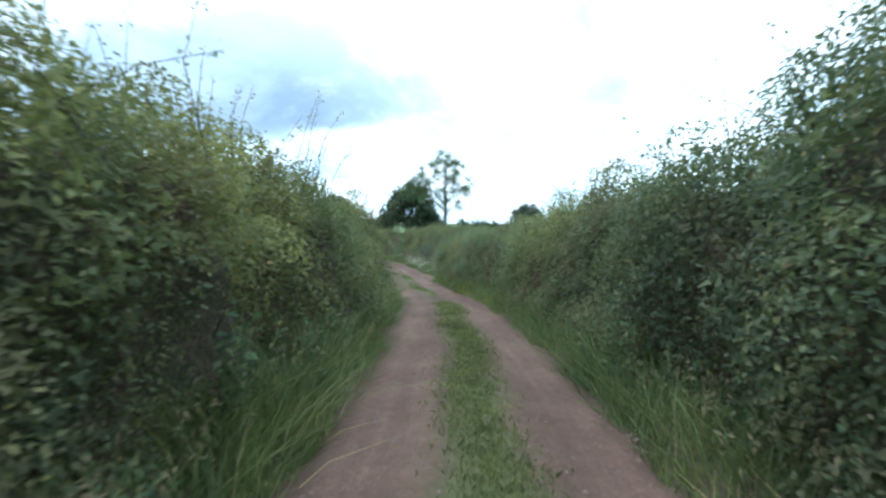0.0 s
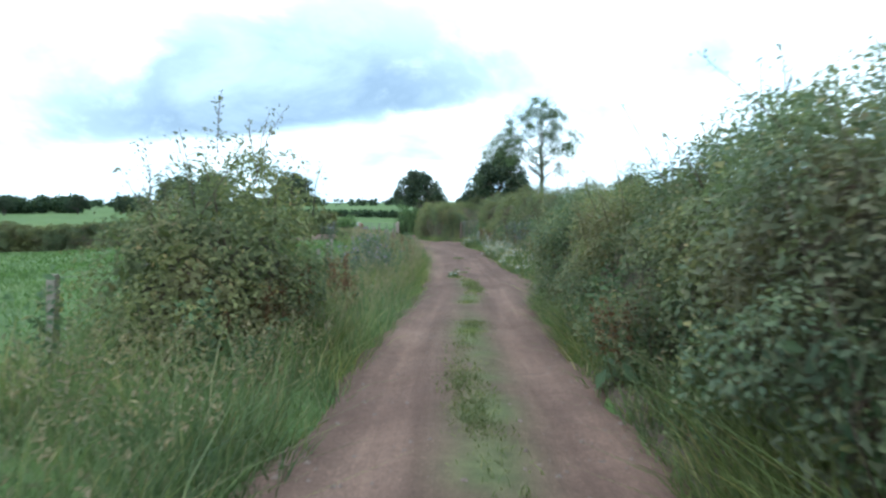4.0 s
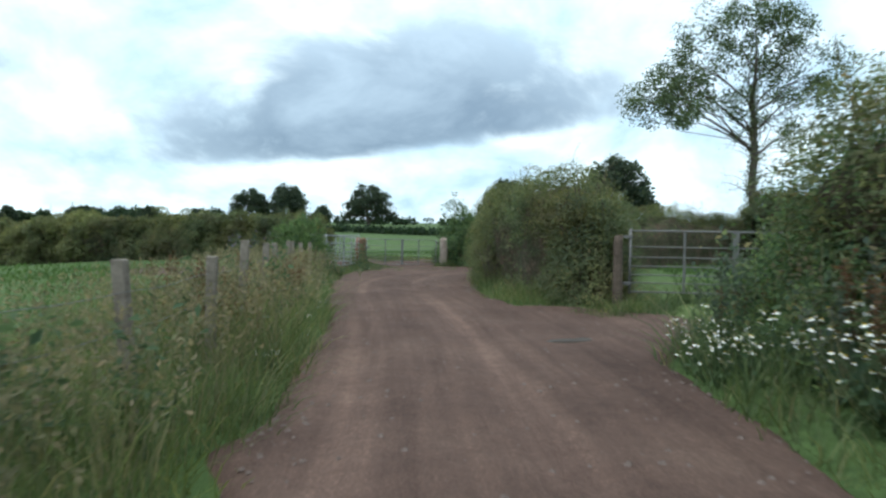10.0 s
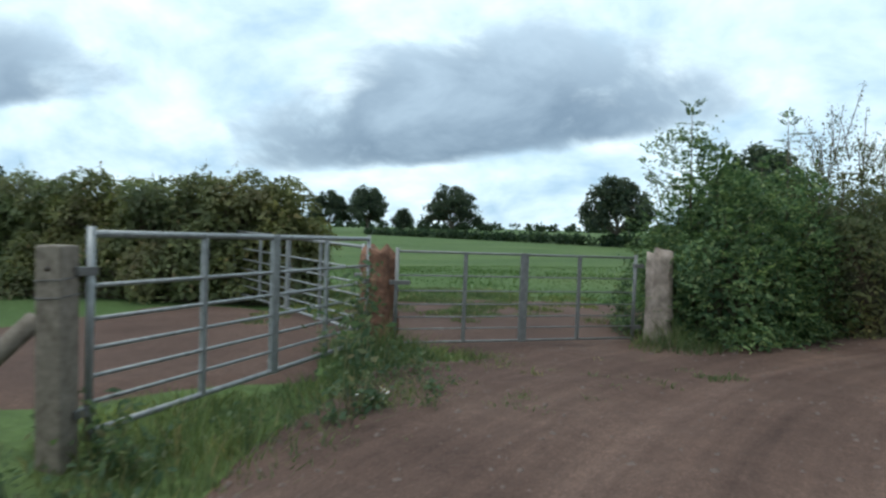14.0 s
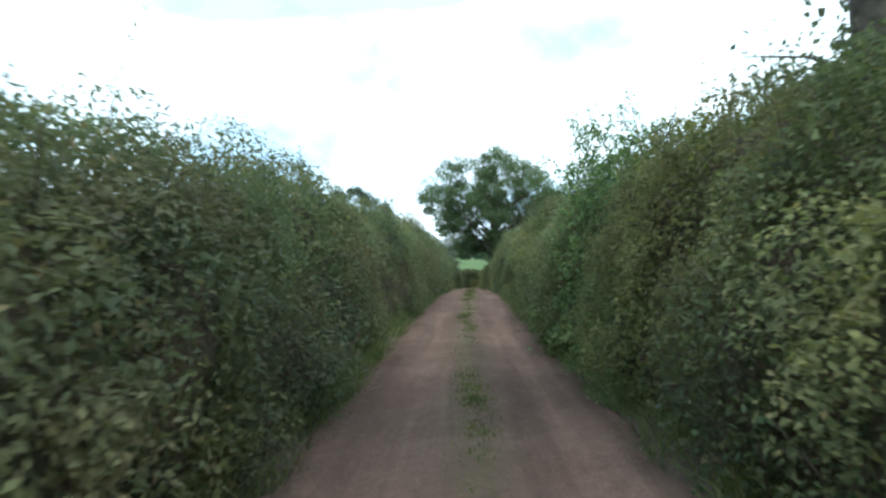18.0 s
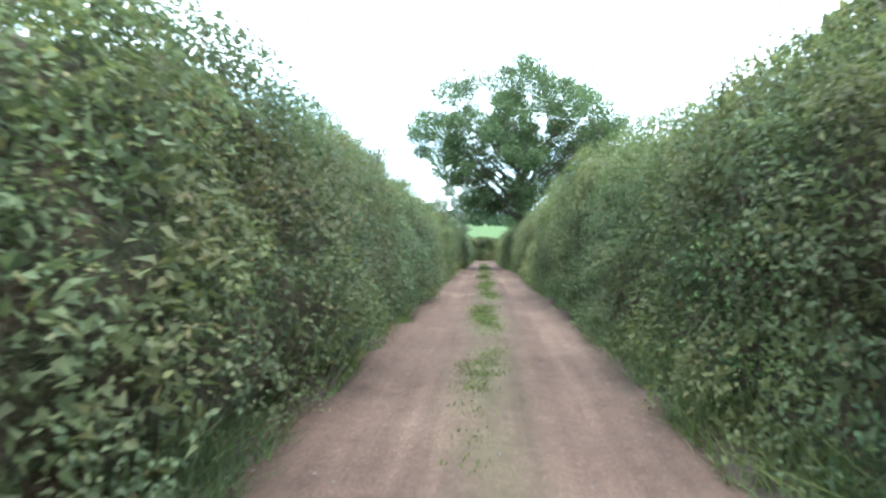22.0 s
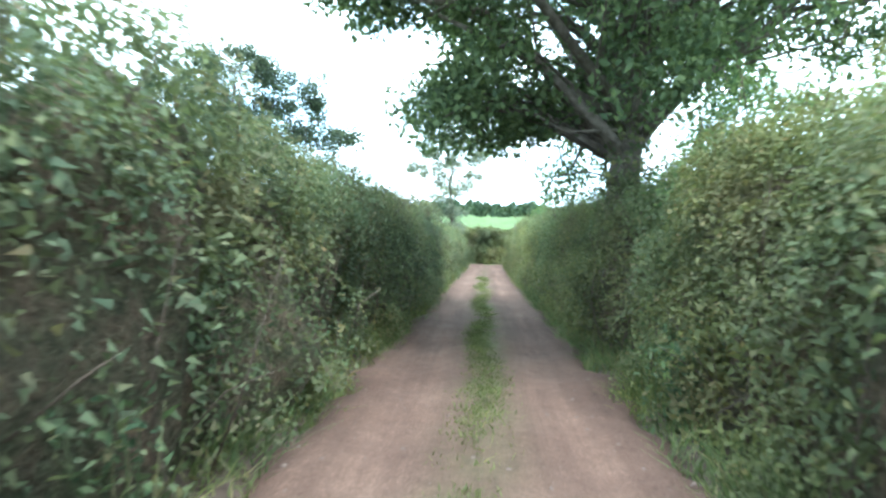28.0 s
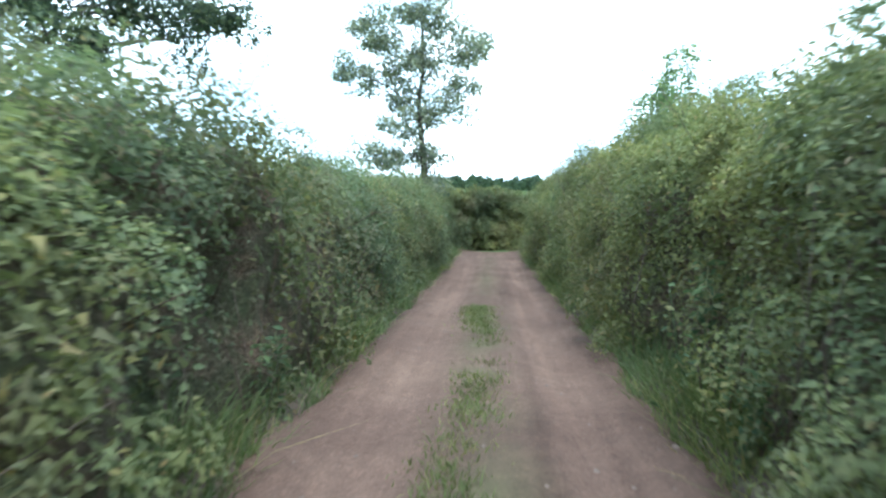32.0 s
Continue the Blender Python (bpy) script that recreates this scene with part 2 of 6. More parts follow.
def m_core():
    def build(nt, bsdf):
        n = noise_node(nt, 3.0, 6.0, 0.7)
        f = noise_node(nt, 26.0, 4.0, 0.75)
        # twig browns and leaf greens, darkened so the colour carries the inner shade
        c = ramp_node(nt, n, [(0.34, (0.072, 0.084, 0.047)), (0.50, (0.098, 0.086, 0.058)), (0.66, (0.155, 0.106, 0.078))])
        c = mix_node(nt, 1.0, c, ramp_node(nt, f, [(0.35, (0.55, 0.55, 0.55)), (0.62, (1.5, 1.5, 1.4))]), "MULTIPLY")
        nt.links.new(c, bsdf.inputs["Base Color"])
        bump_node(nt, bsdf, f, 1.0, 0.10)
    return material("hedge_inside_shade", build)


M_CORE = m_core()


def m_field(name, stops, scale):
    def build(nt, bsdf):
        n = noise_node(nt, scale, 6.0, 0.6)
        f = noise_node(nt, 9.0, 4.0, 0.7)
        c = ramp_node(nt, n, stops)
        c = mix_node(nt, 1.0, c, ramp_node(nt, f, [(0.25, (0.62, 0.62, 0.62)), (0.75, (1.35, 1.35, 1.35))]), "MULTIPLY")
        nt.links.new(c, bsdf.inputs["Base Color"])
        bump_node(nt, bsdf, f, 0.8, 0.08)
    return material(name, build)


M_FIELD = m_field("pasture", [(0.30, (0.058, 0.092, 0.030)), (0.52, (0.077, 0.118, 0.036)), (0.70, (0.106, 0.138, 0.046))], 0.10)


def m_track():
    def build(nt, bsdf):
        n = noise_node(nt, 0.55, 5.0, 0.6)
        g = noise_node(nt, 7.0, 7.0, 0.68)
        s = noise_node(nt, 42.0, 3.0, 0.7)
        c = ramp_node(nt, n, [(0.30, (0.102, 0.065, 0.052)), (0.50, (0.134, 0.086, 0.068)), (0.72, (0.172, 0.113, 0.088))])
        c = mix_node(nt, 1.0, c, ramp_node(nt, g, [(0.28, (0.80, 0.80, 0.81)), (0.5, (0.97, 0.97, 0.97)), (0.74, (1.14, 1.13, 1.11))]), "MULTIPLY")
        c = mix_node(nt, 1.0, c, ramp_node(nt, s, [(0.30, (0.70, 0.70, 0.70)), (0.55, (1.0, 1.0, 1.0)), (0.72, (1.45, 1.42, 1.40))]), "MULTIPLY")
        at = nt.nodes.new("ShaderNodeAttribute")
        at.attribute_name = "wear"
        c = mix_node(nt, 1.0, c, ramp_node(nt, at.outputs["Fac"], [(0.0, (0.89, 0.87, 0.86)), (0.9, (1.19, 1.17, 1.15))]), "MULTIPLY")
        # lengthwise streaks left by wheels
        place = nt.nodes.new("ShaderNodeAttribute")
        place.attribute_name = "lane_place"
        squeeze = nt.nodes.new("ShaderNodeVectorMath")
        squeeze.operation = "MULTIPLY"
        squeeze.inputs[1].default_value = (4.2, 0.16, 1.0)
        nt.links.new(place.outputs["Vector"], squeeze.inputs[0])
        streak = nt.nodes.new("ShaderNodeTexNoise")
        streak.inputs["Scale"].default_value = 1.0
        streak.inputs["Detail"].default_value = 5.0
        streak.inputs["Roughness"].default_value = 0.65
        nt.links.new(squeeze.outputs[0], streak.inputs["Vector"])
        c = mix_node(nt, 1.0, c, ramp_node(nt, streak.outputs[0], [(0.34, (0.78, 0.77, 0.77)), (0.5, (0.96, 0.96, 0.96)), (0.68, (1.18, 1.17, 1.15))]), "MULTIPLY")
        # moss and short turf that grow on the ridge between the ruts
        turf = nt.nodes.new("ShaderNodeAttribute")
        turf.attribute_name = "turf"
        green = ramp_node(nt, g, [(0.35, (0.070, 0.086, 0.036)), (0.65, (0.120, 0.136, 0.058))])
        c = mix_node(nt, turf.outputs["Fac"], c, green)
        nt.links.new(c, bsdf.inputs["Base Color"])
        h = nt.nodes.new("ShaderNodeMath")
        h.operation = "ADD"
        nt.links.new(g, h.inputs[0])
        nt.links.new(s, h.inputs[1])
        bump_node(nt, bsdf, h.outputs[0], 0.75, 0.03)
    return material("red_dirt", build, 0.95)


M_TRACK = m_track()


def m_plain(name, a, b, scale=12.0, rough=0.8, metal=0.0, bump=0.3, dist=0.01):
    def build(nt, bsdf):
        n = noise_node(nt, scale, 6.0, 0.65)
        nt.links.new(ramp_node(nt, n, [(0.3, a), (0.7, b)]), bsdf.inputs["Base Color"])
        bsdf.inputs["Metallic"].default_value = metal
        bump_node(nt, bsdf, n, bump, dist)
    return material(name, build, rough)


M_POST = m_plain("weathered_timber", (0.13, 0.108, 0.085), (0.27, 0.232, 0.19), 14.0, 0.9, 0.0, 0.6, 0.02)
M_ROT = m_plain("rotten_red_timber", (0.09, 0.055, 0.04), (0.33, 0.17, 0.11), 8.0, 0.95, 0.0, 1.0, 0.06)
M_PALE = m_plain("pale_barkless_timber", (0.20, 0.16, 0.13), (0.42, 0.34, 0.29), 9.0, 0.95, 0.0, 0.8, 0.04)
M_GALV = m_plain("galvanised_steel", (0.21, 0.215, 0.215), (0.35, 0.355, 0.35), 18.0, 0.5, 0.55, 0.1, 0.004)
M_DULL = m_plain("dull_weathered_steel", (0.15, 0.15, 0.145), (0.27, 0.265, 0.255), 14.0, 0.6, 0.45, 0.15, 0.004)
M_WIRE = m_plain("fence_wire", (0.13, 0.125, 0.12), (0.22, 0.21, 0.20), 30.0, 0.6, 0.5, 0.1, 0.002)
M_STONE = m_plain("red_stones", (0.10, 0.074, 0.062), (0.185, 0.140, 0.120), 20.0, 0.9, 0.0, 0.4, 0.01)
M_LITTER = m_plain("leaf_litter_soil", (0.056, 0.041, 0.032), (0.105, 0.076, 0.059), 5.0, 0.95, 0.0, 0.8, 0.04)
M_PETAL = m_plain("white_petals", (0.72, 0.72, 0.68), (0.82, 0.82, 0.79), 30.0, 0.7, 0.0, 0.1, 0.002)
M_YOLK = m_plain("yellow_flower_centre", (0.42, 0.30, 0.04), (0.55, 0.40, 0.06), 30.0, 0.8, 0.0, 0.1, 0.002)
M_PURPLE = m_plain("thistle_flower", (0.20, 0.15, 0.22), (0.30, 0.24, 0.32), 30.0, 0.9, 0.0, 0.2, 0.004)
M_MUD_HOLE = m_plain("dark_mud_and_hole_shade", (0.045, 0.036, 0.030), (0.085, 0.068, 0.056), 10.0, 0.55, 0.0, 0.4, 0.01)
M_FARWOOD = leaf_material("far_wood_leaves", [(0.0, (0.030, 0.052, 0.032)), (0.6, (0.050, 0.078, 0.044)), (1.0, (0.078, 0.105, 0.058))], patch_scale=0.05)


# ------------------------------------------------------------------ mesh helpers
def mesh_data(name, V, F, mat, smooth=False):
    V, F = np.asarray(V, np.float32), np.asarray(F, np.int32)
    me = bpy.data.meshes.new(name)
    me.vertices.add(len(V))
    me.vertices.foreach_set("co", V.ravel())
    me.loops.add(F.size)
    me.loops.foreach_set("vertex_index", F.ravel())
    me.polygons.add(len(F))
    me.polygons.foreach_set("loop_start", np.arange(0, F.size, F.shape[1], dtype=np.int32))
    if smooth:
        me.polygons.foreach_set("use_smooth", np.ones(len(F), bool))
    me.update(calc_edges=True)
    me.materials.append(mat)
    return me


def part(name, V, F, mat, parent=None, label="", smooth=False):
    ob = new(name, mesh_data(name, V, F, mat, smooth))
    ob.parent = parent
    if label:
        ob["label"] = label
    return ob


def thing(name, at, label, category, group="", kind=""):
    ob = new(name)
    ob.empty_display_size = 0.2
    ob.location = at
    return tagged(ob, label, category, group, kind)


def bm_part(name, bm, mat, parent=None, label="", smooth=False):
    me = bpy.data.meshes.new(name)
    bm.to_mesh(me)
    bm.free()
    me.materials.append(mat)
    if smooth:
        for p in me.polygons:
            p.use_smooth = True
    ob = new(name, me)
    ob.parent = parent
    if label:
        ob["label"] = label
    return ob


def join(parts):
    """Several (V, F) as one."""
    Vs, Fs, n = [], [], 0
    for V, F in parts:
        if len(V) == 0:
            continue
        Vs.append(V)
        Fs.append(F + n)
        n += len(V)
    return np.concatenate(Vs), np.concatenate(Fs)


def unit(v):
    return v / np.maximum(np.linalg.norm(v, axis=-1, keepdims=True), 1e-9)


def waves(P, scale, seed, n=14):
    """A smooth lumpy field, about -1 to 1, over points P."""
    r = np.random.RandomState(seed)
    K = r.normal(size=(n, 3))
    K = K / np.linalg.norm(K, axis=1, keepdims=True) * r.uniform(0.6, 1.9, (n, 1)) * (2 * np.pi / scale) * 0.6
    ph = r.uniform(0, 6.28, n)
    out = np.zeros(len(P))
    for k, p in zip(K, ph):
        out += np.sin(P @ k + p)
    return out / np.sqrt(n) * 0.9


def leaf_mesh(P, nrm, size, rng, width=0.55, droop=0.25, fold=0.12, turn=0.8):
    """Small folded leaves at P, facing about nrm."""
    n = len(P)
    nrm = unit(nrm + rng.normal(size=(n, 3)) * turn)
    u = rng.normal(size=(n, 3))
    u[:, 2] -= droop
    u = unit(u - nrm * (u * nrm).sum(1, keepdims=True))
    w = np.cross(nrm, u)
    L = size[:, None]
    V = np.empty((n, 4, 3))
    V[:, 0] = P
    V[:, 1] = P + u * L * 0.5 + w * L * width * 0.5 + nrm * L * fold
    V[:, 2] = P + u * L
    V[:, 3] = P + u * L * 0.5 - w * L * width * 0.5 + nrm * L * fold
    b = np.arange(n)[:, None] * 4
    F = np.concatenate([b + [0, 1, 2], b + [0, 2, 3]], 0)
    return V.reshape(-1, 3), F


def mound_leaves(C, N, R, leaf, per, rng):
    """Leafy mounds: a dome of leaves, lapped like tiles, over each centre C that faces N."""
    k = np.maximum(6, (per * (R / 0.25) ** 2).astype(int))
    i = np.repeat(np.arange(len(C)), k)
    n = len(i)
    t1 = unit(np.cross(N, [0.31, 0.17, 0.93]))
    t2 = np.cross(N, t1)
    rho, th = np.sqrt(rng.rand(n)), rng.uniform(0, 6.283, n)
    rim = t1[i] * np.cos(th)[:, None] + t2[i] * np.sin(th)[:, None]
    r = R[i]
    P = C[i] + rim * (r * rho)[:, None] + N[i] * (r * (0.60 * np.sqrt(1 - rho ** 2) - 0.05 + 0.22 * rng.rand(n)))[:, None]
    P[:, 2] -= 0.22 * r * rho ** 2
    P = P + rng.normal(size=P.shape) * 0.015
    return leaf_mesh(P, N[i] * 0.75 + rim * (0.65 * rho)[:, None] + [0, 0, 0.35], leaf * rng.uniform(0.7, 1.45, n), rng, 0.55, turn=0.42)


def pinnate_leaves(P, way, length, rng, pairs=5, size=0.075):
    """Ash leaves: pairs of narrow leaflets along a drooping stalk, and one at its end."""
    n = len(P)
    way = unit(way)
    side = unit(np.cross(way, [0.05, 0.08, 1.0]))
    up = np.cross(side, way)
    made = []
    for j in range(pairs * 2 + 1):
        f = 0.25 + 0.75 * (j // 2) / pairs
        e = (1, -1)[j % 2] if j < pairs * 2 else 0
        q = P + way * (length * f)[:, None] - np.array([0, 0, 1.0]) * (0.35 * length * f * f)[:, None]
        u = unit(way * (0.55 if e else 1.0) + side * e * 0.9 - np.array([0, 0, 0.25]) + rng.normal(size=(n, 3)) * 0.12)
        w = unit(np.cross(up, u))
        L = (size * rng.uniform(0.75, 1.2, n))[:, None]
        V = np.stack([q, q + u * L * 0.5 + w * L * 0.19, q + u * L, q + u * L * 0.5 - w * L * 0.19], 1)
        b = np.arange(n)[:, None] * 4
        made.append((V.reshape(-1, 3), np.concatenate([b + [0, 1, 2], b + [0, 2, 3]], 0)))
    return join(made)


def spray_mesh(P, nrm, size, rng):
    """Plain three-cornered leaves for the inside of a plant."""
    n = len(P)
    nrm = unit(nrm + rng.normal(size=(n, 3)) * 0.8)
    u = rng.normal(size=(n, 3))
    u = unit(u - nrm * (u * nrm).sum(1, keepdims=True))
    w = np.cross(nrm, u)
    L = size[:, None]
    V = np.stack([P - w * L * 0.27, P + w * L * 0.27, P + u * L], 1)
    return V.reshape(-1, 3), np.arange(n * 3).reshape(-1, 3)


def blades(P, h, rng, width=0.012, lean=0.45):
    """Grass blades of two pieces each, rooted at P."""
    n = len(P)
    a = rng.uniform(0, 6.283, n)
    side = np.stack([np.cos(a), np.sin(a), np.zeros(n)], 1)
    bend = rng.normal(size=(n, 3)) * lean
    bend[:, 2] = 0
    up = np.array([0, 0, 1.0])
    H = h[:, None]
    w = width * (0.6 + 0.8 * rng.rand(n))[:, None]
    V = np.empty((n, 5, 3))
    V[:, 0] = P - side * w * 0.5
    V[:, 1] = P + side * w * 0.5
    mid = P + up * H * 0.55 + bend * H * 0.35
    V[:, 2] = mid + side * w * 0.4
    V[:, 3] = mid - side * w * 0.4
    V[:, 4] = P + up * H * 0.95 + bend * H
    b = np.arange(n)[:, None] * 5
    F = np.concatenate([b + [0, 1, 2], b + [0, 2, 3], b + [3, 2, 4]], 0)
    return V.reshape(-1, 3), F


def tube(pts, radii, sides=6):
    """A tapered tube along pts."""
    pts, radii = np.asarray(pts, float), np.asarray(radii, float)
    n = len(pts)
    t = np.gradient(pts, axis=0)
    t = unit(t)
    ref = np.where(np.abs(t[:, 2:3]) > 0.9, np.array([[1.0, 0, 0]]), np.array([[0, 0, 1.0]]))
    a = unit(np.cross(t, ref))
    b = np.cross(t, a)
    ang = np.arange(sides) / sides * 2 * np.pi
    V = pts[:, None] + radii[:, None, None] * (a[:, None] * np.cos(ang)[None, :, None] + b[:, None] * np.sin(ang)[None, :, None])
    F = []
    for i in range(n - 1):
        for j in range(sides):
            k = (j + 1) % sides
            p, q, r, s = i * sides + j, i * sides + k, (i + 1) * sides + k, (i + 1) * sides + j
            F += [(p, q, r), (p, r, s)]
    for j in range(1, sides - 1):
        F.append((0, j + 1, j))
        o = (n - 1) * sides
        F.append((o, o + j, o + j + 1))
    return V.reshape(-1, 3), np.array(F)


# ------------------------------------------------------------------ plan of the lane
CENTRE = np.array([
    (0.35, -16, 0.70), (0.40, -6, 0.50), (0.40, 0.3, 0.28), (0.50, 5.5, 0.13), (0.50, 10.6, -0.10), (0.35, 15.8, -0.33),
    (0.05, 20.5, -0.58), (-0.5, 25.0, -0.80), (-1.0, 29, -1.0), (-1.5, 34, -1.3), (-2.0, 39, -1.5), (-2.75, 44.5, -1.55),
    (-3.6, 50, -1.65), (-4.9, 55.3, -1.85), (-6.7, 61, -2.0), (-8.8, 66.5, -2.1), (-10.9, 71.3, -2.2), (-12.2, 75.2, -2.28),
    (-12.4, 79.5, -2.34), (-10.9, 83.9, -2.39), (-7.4, 88.2, -2.42), (-1.5, 93.1, -2.52), (6.1, 99.2, -2.54), (13.2, 104.8, -2.56),
    (19.8, 109.9, -2.75), (26.3, 115, -3.08), (34.4, 121.4, -3.45), (42.9, 128.1, -4.03), (49.2, 133.1, -4.43), (58, 140, -4.95),
    (68, 147.8, -5.5), (72.2, 151.1, -5.7)])


def catmull(pts, step):
    pts = np.asarray(pts, float)
    ext = np.concatenate([[2 * pts[0] - pts[1]], pts, [2 * pts[-1] - pts[-2]]])
    out = []
    for i in range(1, len(ext) - 2):
        p0, p1, p2, p3 = ext[i - 1:i + 3]
        m = max(2, int(np.linalg.norm(p2 - p1) / (step * 0.3)))
        t = (np.arange(m) / m)[:, None]
        out.append(0.5 * (2 * p1 + (p2 - p0) * t + (2 * p0 - 5 * p1 + 4 * p2 - p3) * t ** 2 + (3 * p1 - p0 - 3 * p2 + p3) * t ** 3))
    out = np.concatenate(out + [pts[-1:]])
    d = np.r_[0, np.cumsum(np.linalg.norm(np.diff(out[:, :2], axis=0), axis=1))]
    s = np.arange(0, d[-1], step)
    return np.stack([np.interp(s, d, out[:, k]) for k in range(out.shape[1])], 1), s


LANE, LS = catmull(CENTRE, 0.25)
LT = unit(np.gradient(LANE[:, :2], axis=0))
LNORM = np.stack([-LT[:, 1], LT[:, 0]], 1)        # to the left of the way
S_AT = [float(LS[np.argmin(np.hypot(*(LANE[:, :2] - c[:2]).T))]) for c in CENTRE]


def s_of(k):
    """Distance along the lane at a (fractional) centre point."""
    return float(np.interp(k, range(len(S_AT)), S_AT))


def at_lane(s, lat):
    """Plan position beside the lane: lat metres to its left."""
    s, lat = np.asarray(s, float), np.asarray(lat, float)
    x, y = np.interp(s, LS, LANE[:, 0]), np.interp(s, LS, LANE[:, 1])
    nx, ny = np.interp(s, LS, LNORM[:, 0]), np.interp(s, LS, LNORM[:, 1])
    return np.stack([x + nx * lat, y + ny * lat], -1)


EDGE_L = ([0, 7.5, 9, 10, 13.5, 16, 17, 17.6, 18.2, 19, 20, 21, 31], [1.16, 1.16, 1.12, 1.1, 1.2, 1.35, 1.6, 2.3, 3.4, 2.6, 1.6, 1.36, 1.32])
EDGE_R = ([0, 7, 9.4, 10.0, 10.5, 11.3, 12.4, 12.9, 13.7, 14.15, 14.6, 14.92, 15.12, 15.35, 15.7, 16.6, 17.2, 18, 19, 20, 21, 31], [1.24, 1.28, 1.6, 2.3, 1.9, 1.6, 1.75, 2.4, 2.4, 2.6, 4.4, 3.5, 2.2, 2.0, 2.1, 2.6, 2.7, 2.3, 2.0, 1.7, 1.42, 1.36])
EDGE_LS = ([s_of(k) for k in EDGE_L[0]], EDGE_L[1])
EDGE_RS = ([s_of(k) for k in EDGE_R[0]], EDGE_R[1])


def edges(s):
    return np.interp(s, *EDGE_LS), np.interp(s, *EDGE_RS)


# ------------------------------------------------------------------ ground height
GX0, GX1, GY0, GY1 = -80.0, 110.0, -40.0, 190.0
gx, gy = np.arange(GX0, GX1 + 0.5, 1.0), np.arange(GY0, GY1 + 0.5, 1.0)


def smooth(a, b, x):
    t = np.clip((x - a) / (b - a), 0, 1)
    return t * t * (3 - 2 * t)


def far_height(x, y):
    base = -2.5 - 2.3 * smooth(0, 75, x) - 1.1 * (1 - smooth(-50, -12, x)) * (1 - smooth(95, 160, y)) - 1.1 * (1 - smooth(-10, 45, x)) * smooth(92, 160, y)
    d = np.hypot(x - 10, y - 80)
    ridge = 1.0 * smooth(300, 900, d)
    P = np.stack([x, y, 0 * x], -1).reshape(-1, 3)
    return base + ridge + (waves(P, 420.0, 5).reshape(x.shape) * 0.7) * smooth(150, 500, d)


def near_height(x, y):
    P = np.stack([np.ravel(x), np.ravel(y)], 1)
    out = np.empty(len(P))
    C = LANE[::2]
    CS = LS[::2]
    for a in range(0, len(P), 4000):
        q = P[a:a + 4000]
        d2 = ((q[:, None] - C[None, :, :2]) ** 2).sum(2)
        w = 1 / (d2 + 2.0) ** 2
        z = (w * C[None, :, 2]).sum(1) / w.sum(1)
        i = d2.argmin(1)
        d = np.sqrt(d2[np.arange(len(q)), i])
        lat = ((q - C[i, :2]) * LNORM[::2][i]).sum(1)
        s = CS[i]
        # low hedge banks, and the higher bank of weeds beside the open stretch
        side_l, side_r = edges(s)
        over = np.where(lat > 0, lat - side_l, -lat - side_r)
        z = z + 0.14 * smooth(0.1, 0.9, over)
        bank = smooth(s_of(9.0), s_of(10.0), s) * (1 - smooth(s_of(13.6), s_of(14.3), s))
        z = z + np.where(lat < 0, bank * 0.55 * smooth(0.4, 2.6, over), 0)
        t = smooth(7.0, 34.0, d)
        z = z * (1 - t) + far_height(q[:, 0], q[:, 1]) * t
        z = z + 1.2 * np.exp(-((q[:, 0] - 8) ** 2 + (q[:, 1] - 74) ** 2) / 120.0)
        out[a:a + 4000] = z
    return out.reshape(np.shape(x))


XX, YY = np.meshgrid(gx, gy)
HG = near_height(XX, YY)


def ground(x, y):
    """Height of the ground sheet."""
    x, y = np.asarray(x, float), np.asarray(y, float)
    fx, fy = np.clip((x - GX0), 0, len(gx) - 1.001), np.clip((y - GY0), 0, len(gy) - 1.001)
    i, j = fx.astype(int), fy.astype(int)
    u, v = fx - i, fy - j
    return HG[j, i] * (1 - u) * (1 - v) + HG[j, i + 1] * u * (1 - v) + HG[j + 1, i] * (1 - u) * v + HG[j + 1, i + 1] * u * v


def on_ground(xy, dz=0.0):
    xy = np.asarray(xy, float)
    return np.concatenate([xy, (ground(xy[..., 0], xy[..., 1]) + dz)[..., None]], -1)


def grid_faces(rows, cols):
    i = np.arange((rows - 1) * (cols - 1))
    a = i // (cols - 1) * cols + i % (cols - 1)
    return np.stack([a, a + 1, a + cols + 1, a + cols], 1)


def build_ground():
    out = np.cumsum(1.35 ** np.arange(1, 23))
    ex = np.concatenate([GX0 - out[::-1] * 1.2, gx, GX1 + out * 1.2])
    ey = np.concatenate([GY0 - out[::-1] * 1.2, gy, GY1 + out * 1.2])
    X, Y = np.meshgrid(ex, ey)
    Z = far_height(X, Y)
    k = len(out)
    Z[k:k + len(gy), k:k + len(gx)] = HG
    ob = part("ground", np.stack([X, Y, Z], -1).reshape(-1, 3), grid_faces(len(ey), len(ex)), M_FIELD, None, "", True)
    tagged(ob, "green pasture ground rolling gently to the horizon", "ground", "", "structure")


build_ground()


def lane_profile(s, lat, el, er):
    """Height over the ground sheet: two worn wheel ruts, a middle ridge, edges that dive under the verge."""
    P = np.stack([s, lat, 0 * s], 1)
    over = np.maximum(lat - el, -lat - er) + waves(P, 1.1, 11) * 0.10
    rut = np.exp(-((np.abs(lat + 0.05) - 0.72) / 0.26) ** 2)
    z = 0.10 - 0.045 * rut + waves(P, 0.9, 12) * 0.010 + waves(P, 0.3, 13) * 0.006
    return z - 0.24 * smooth(-0.15, 0.36, over)


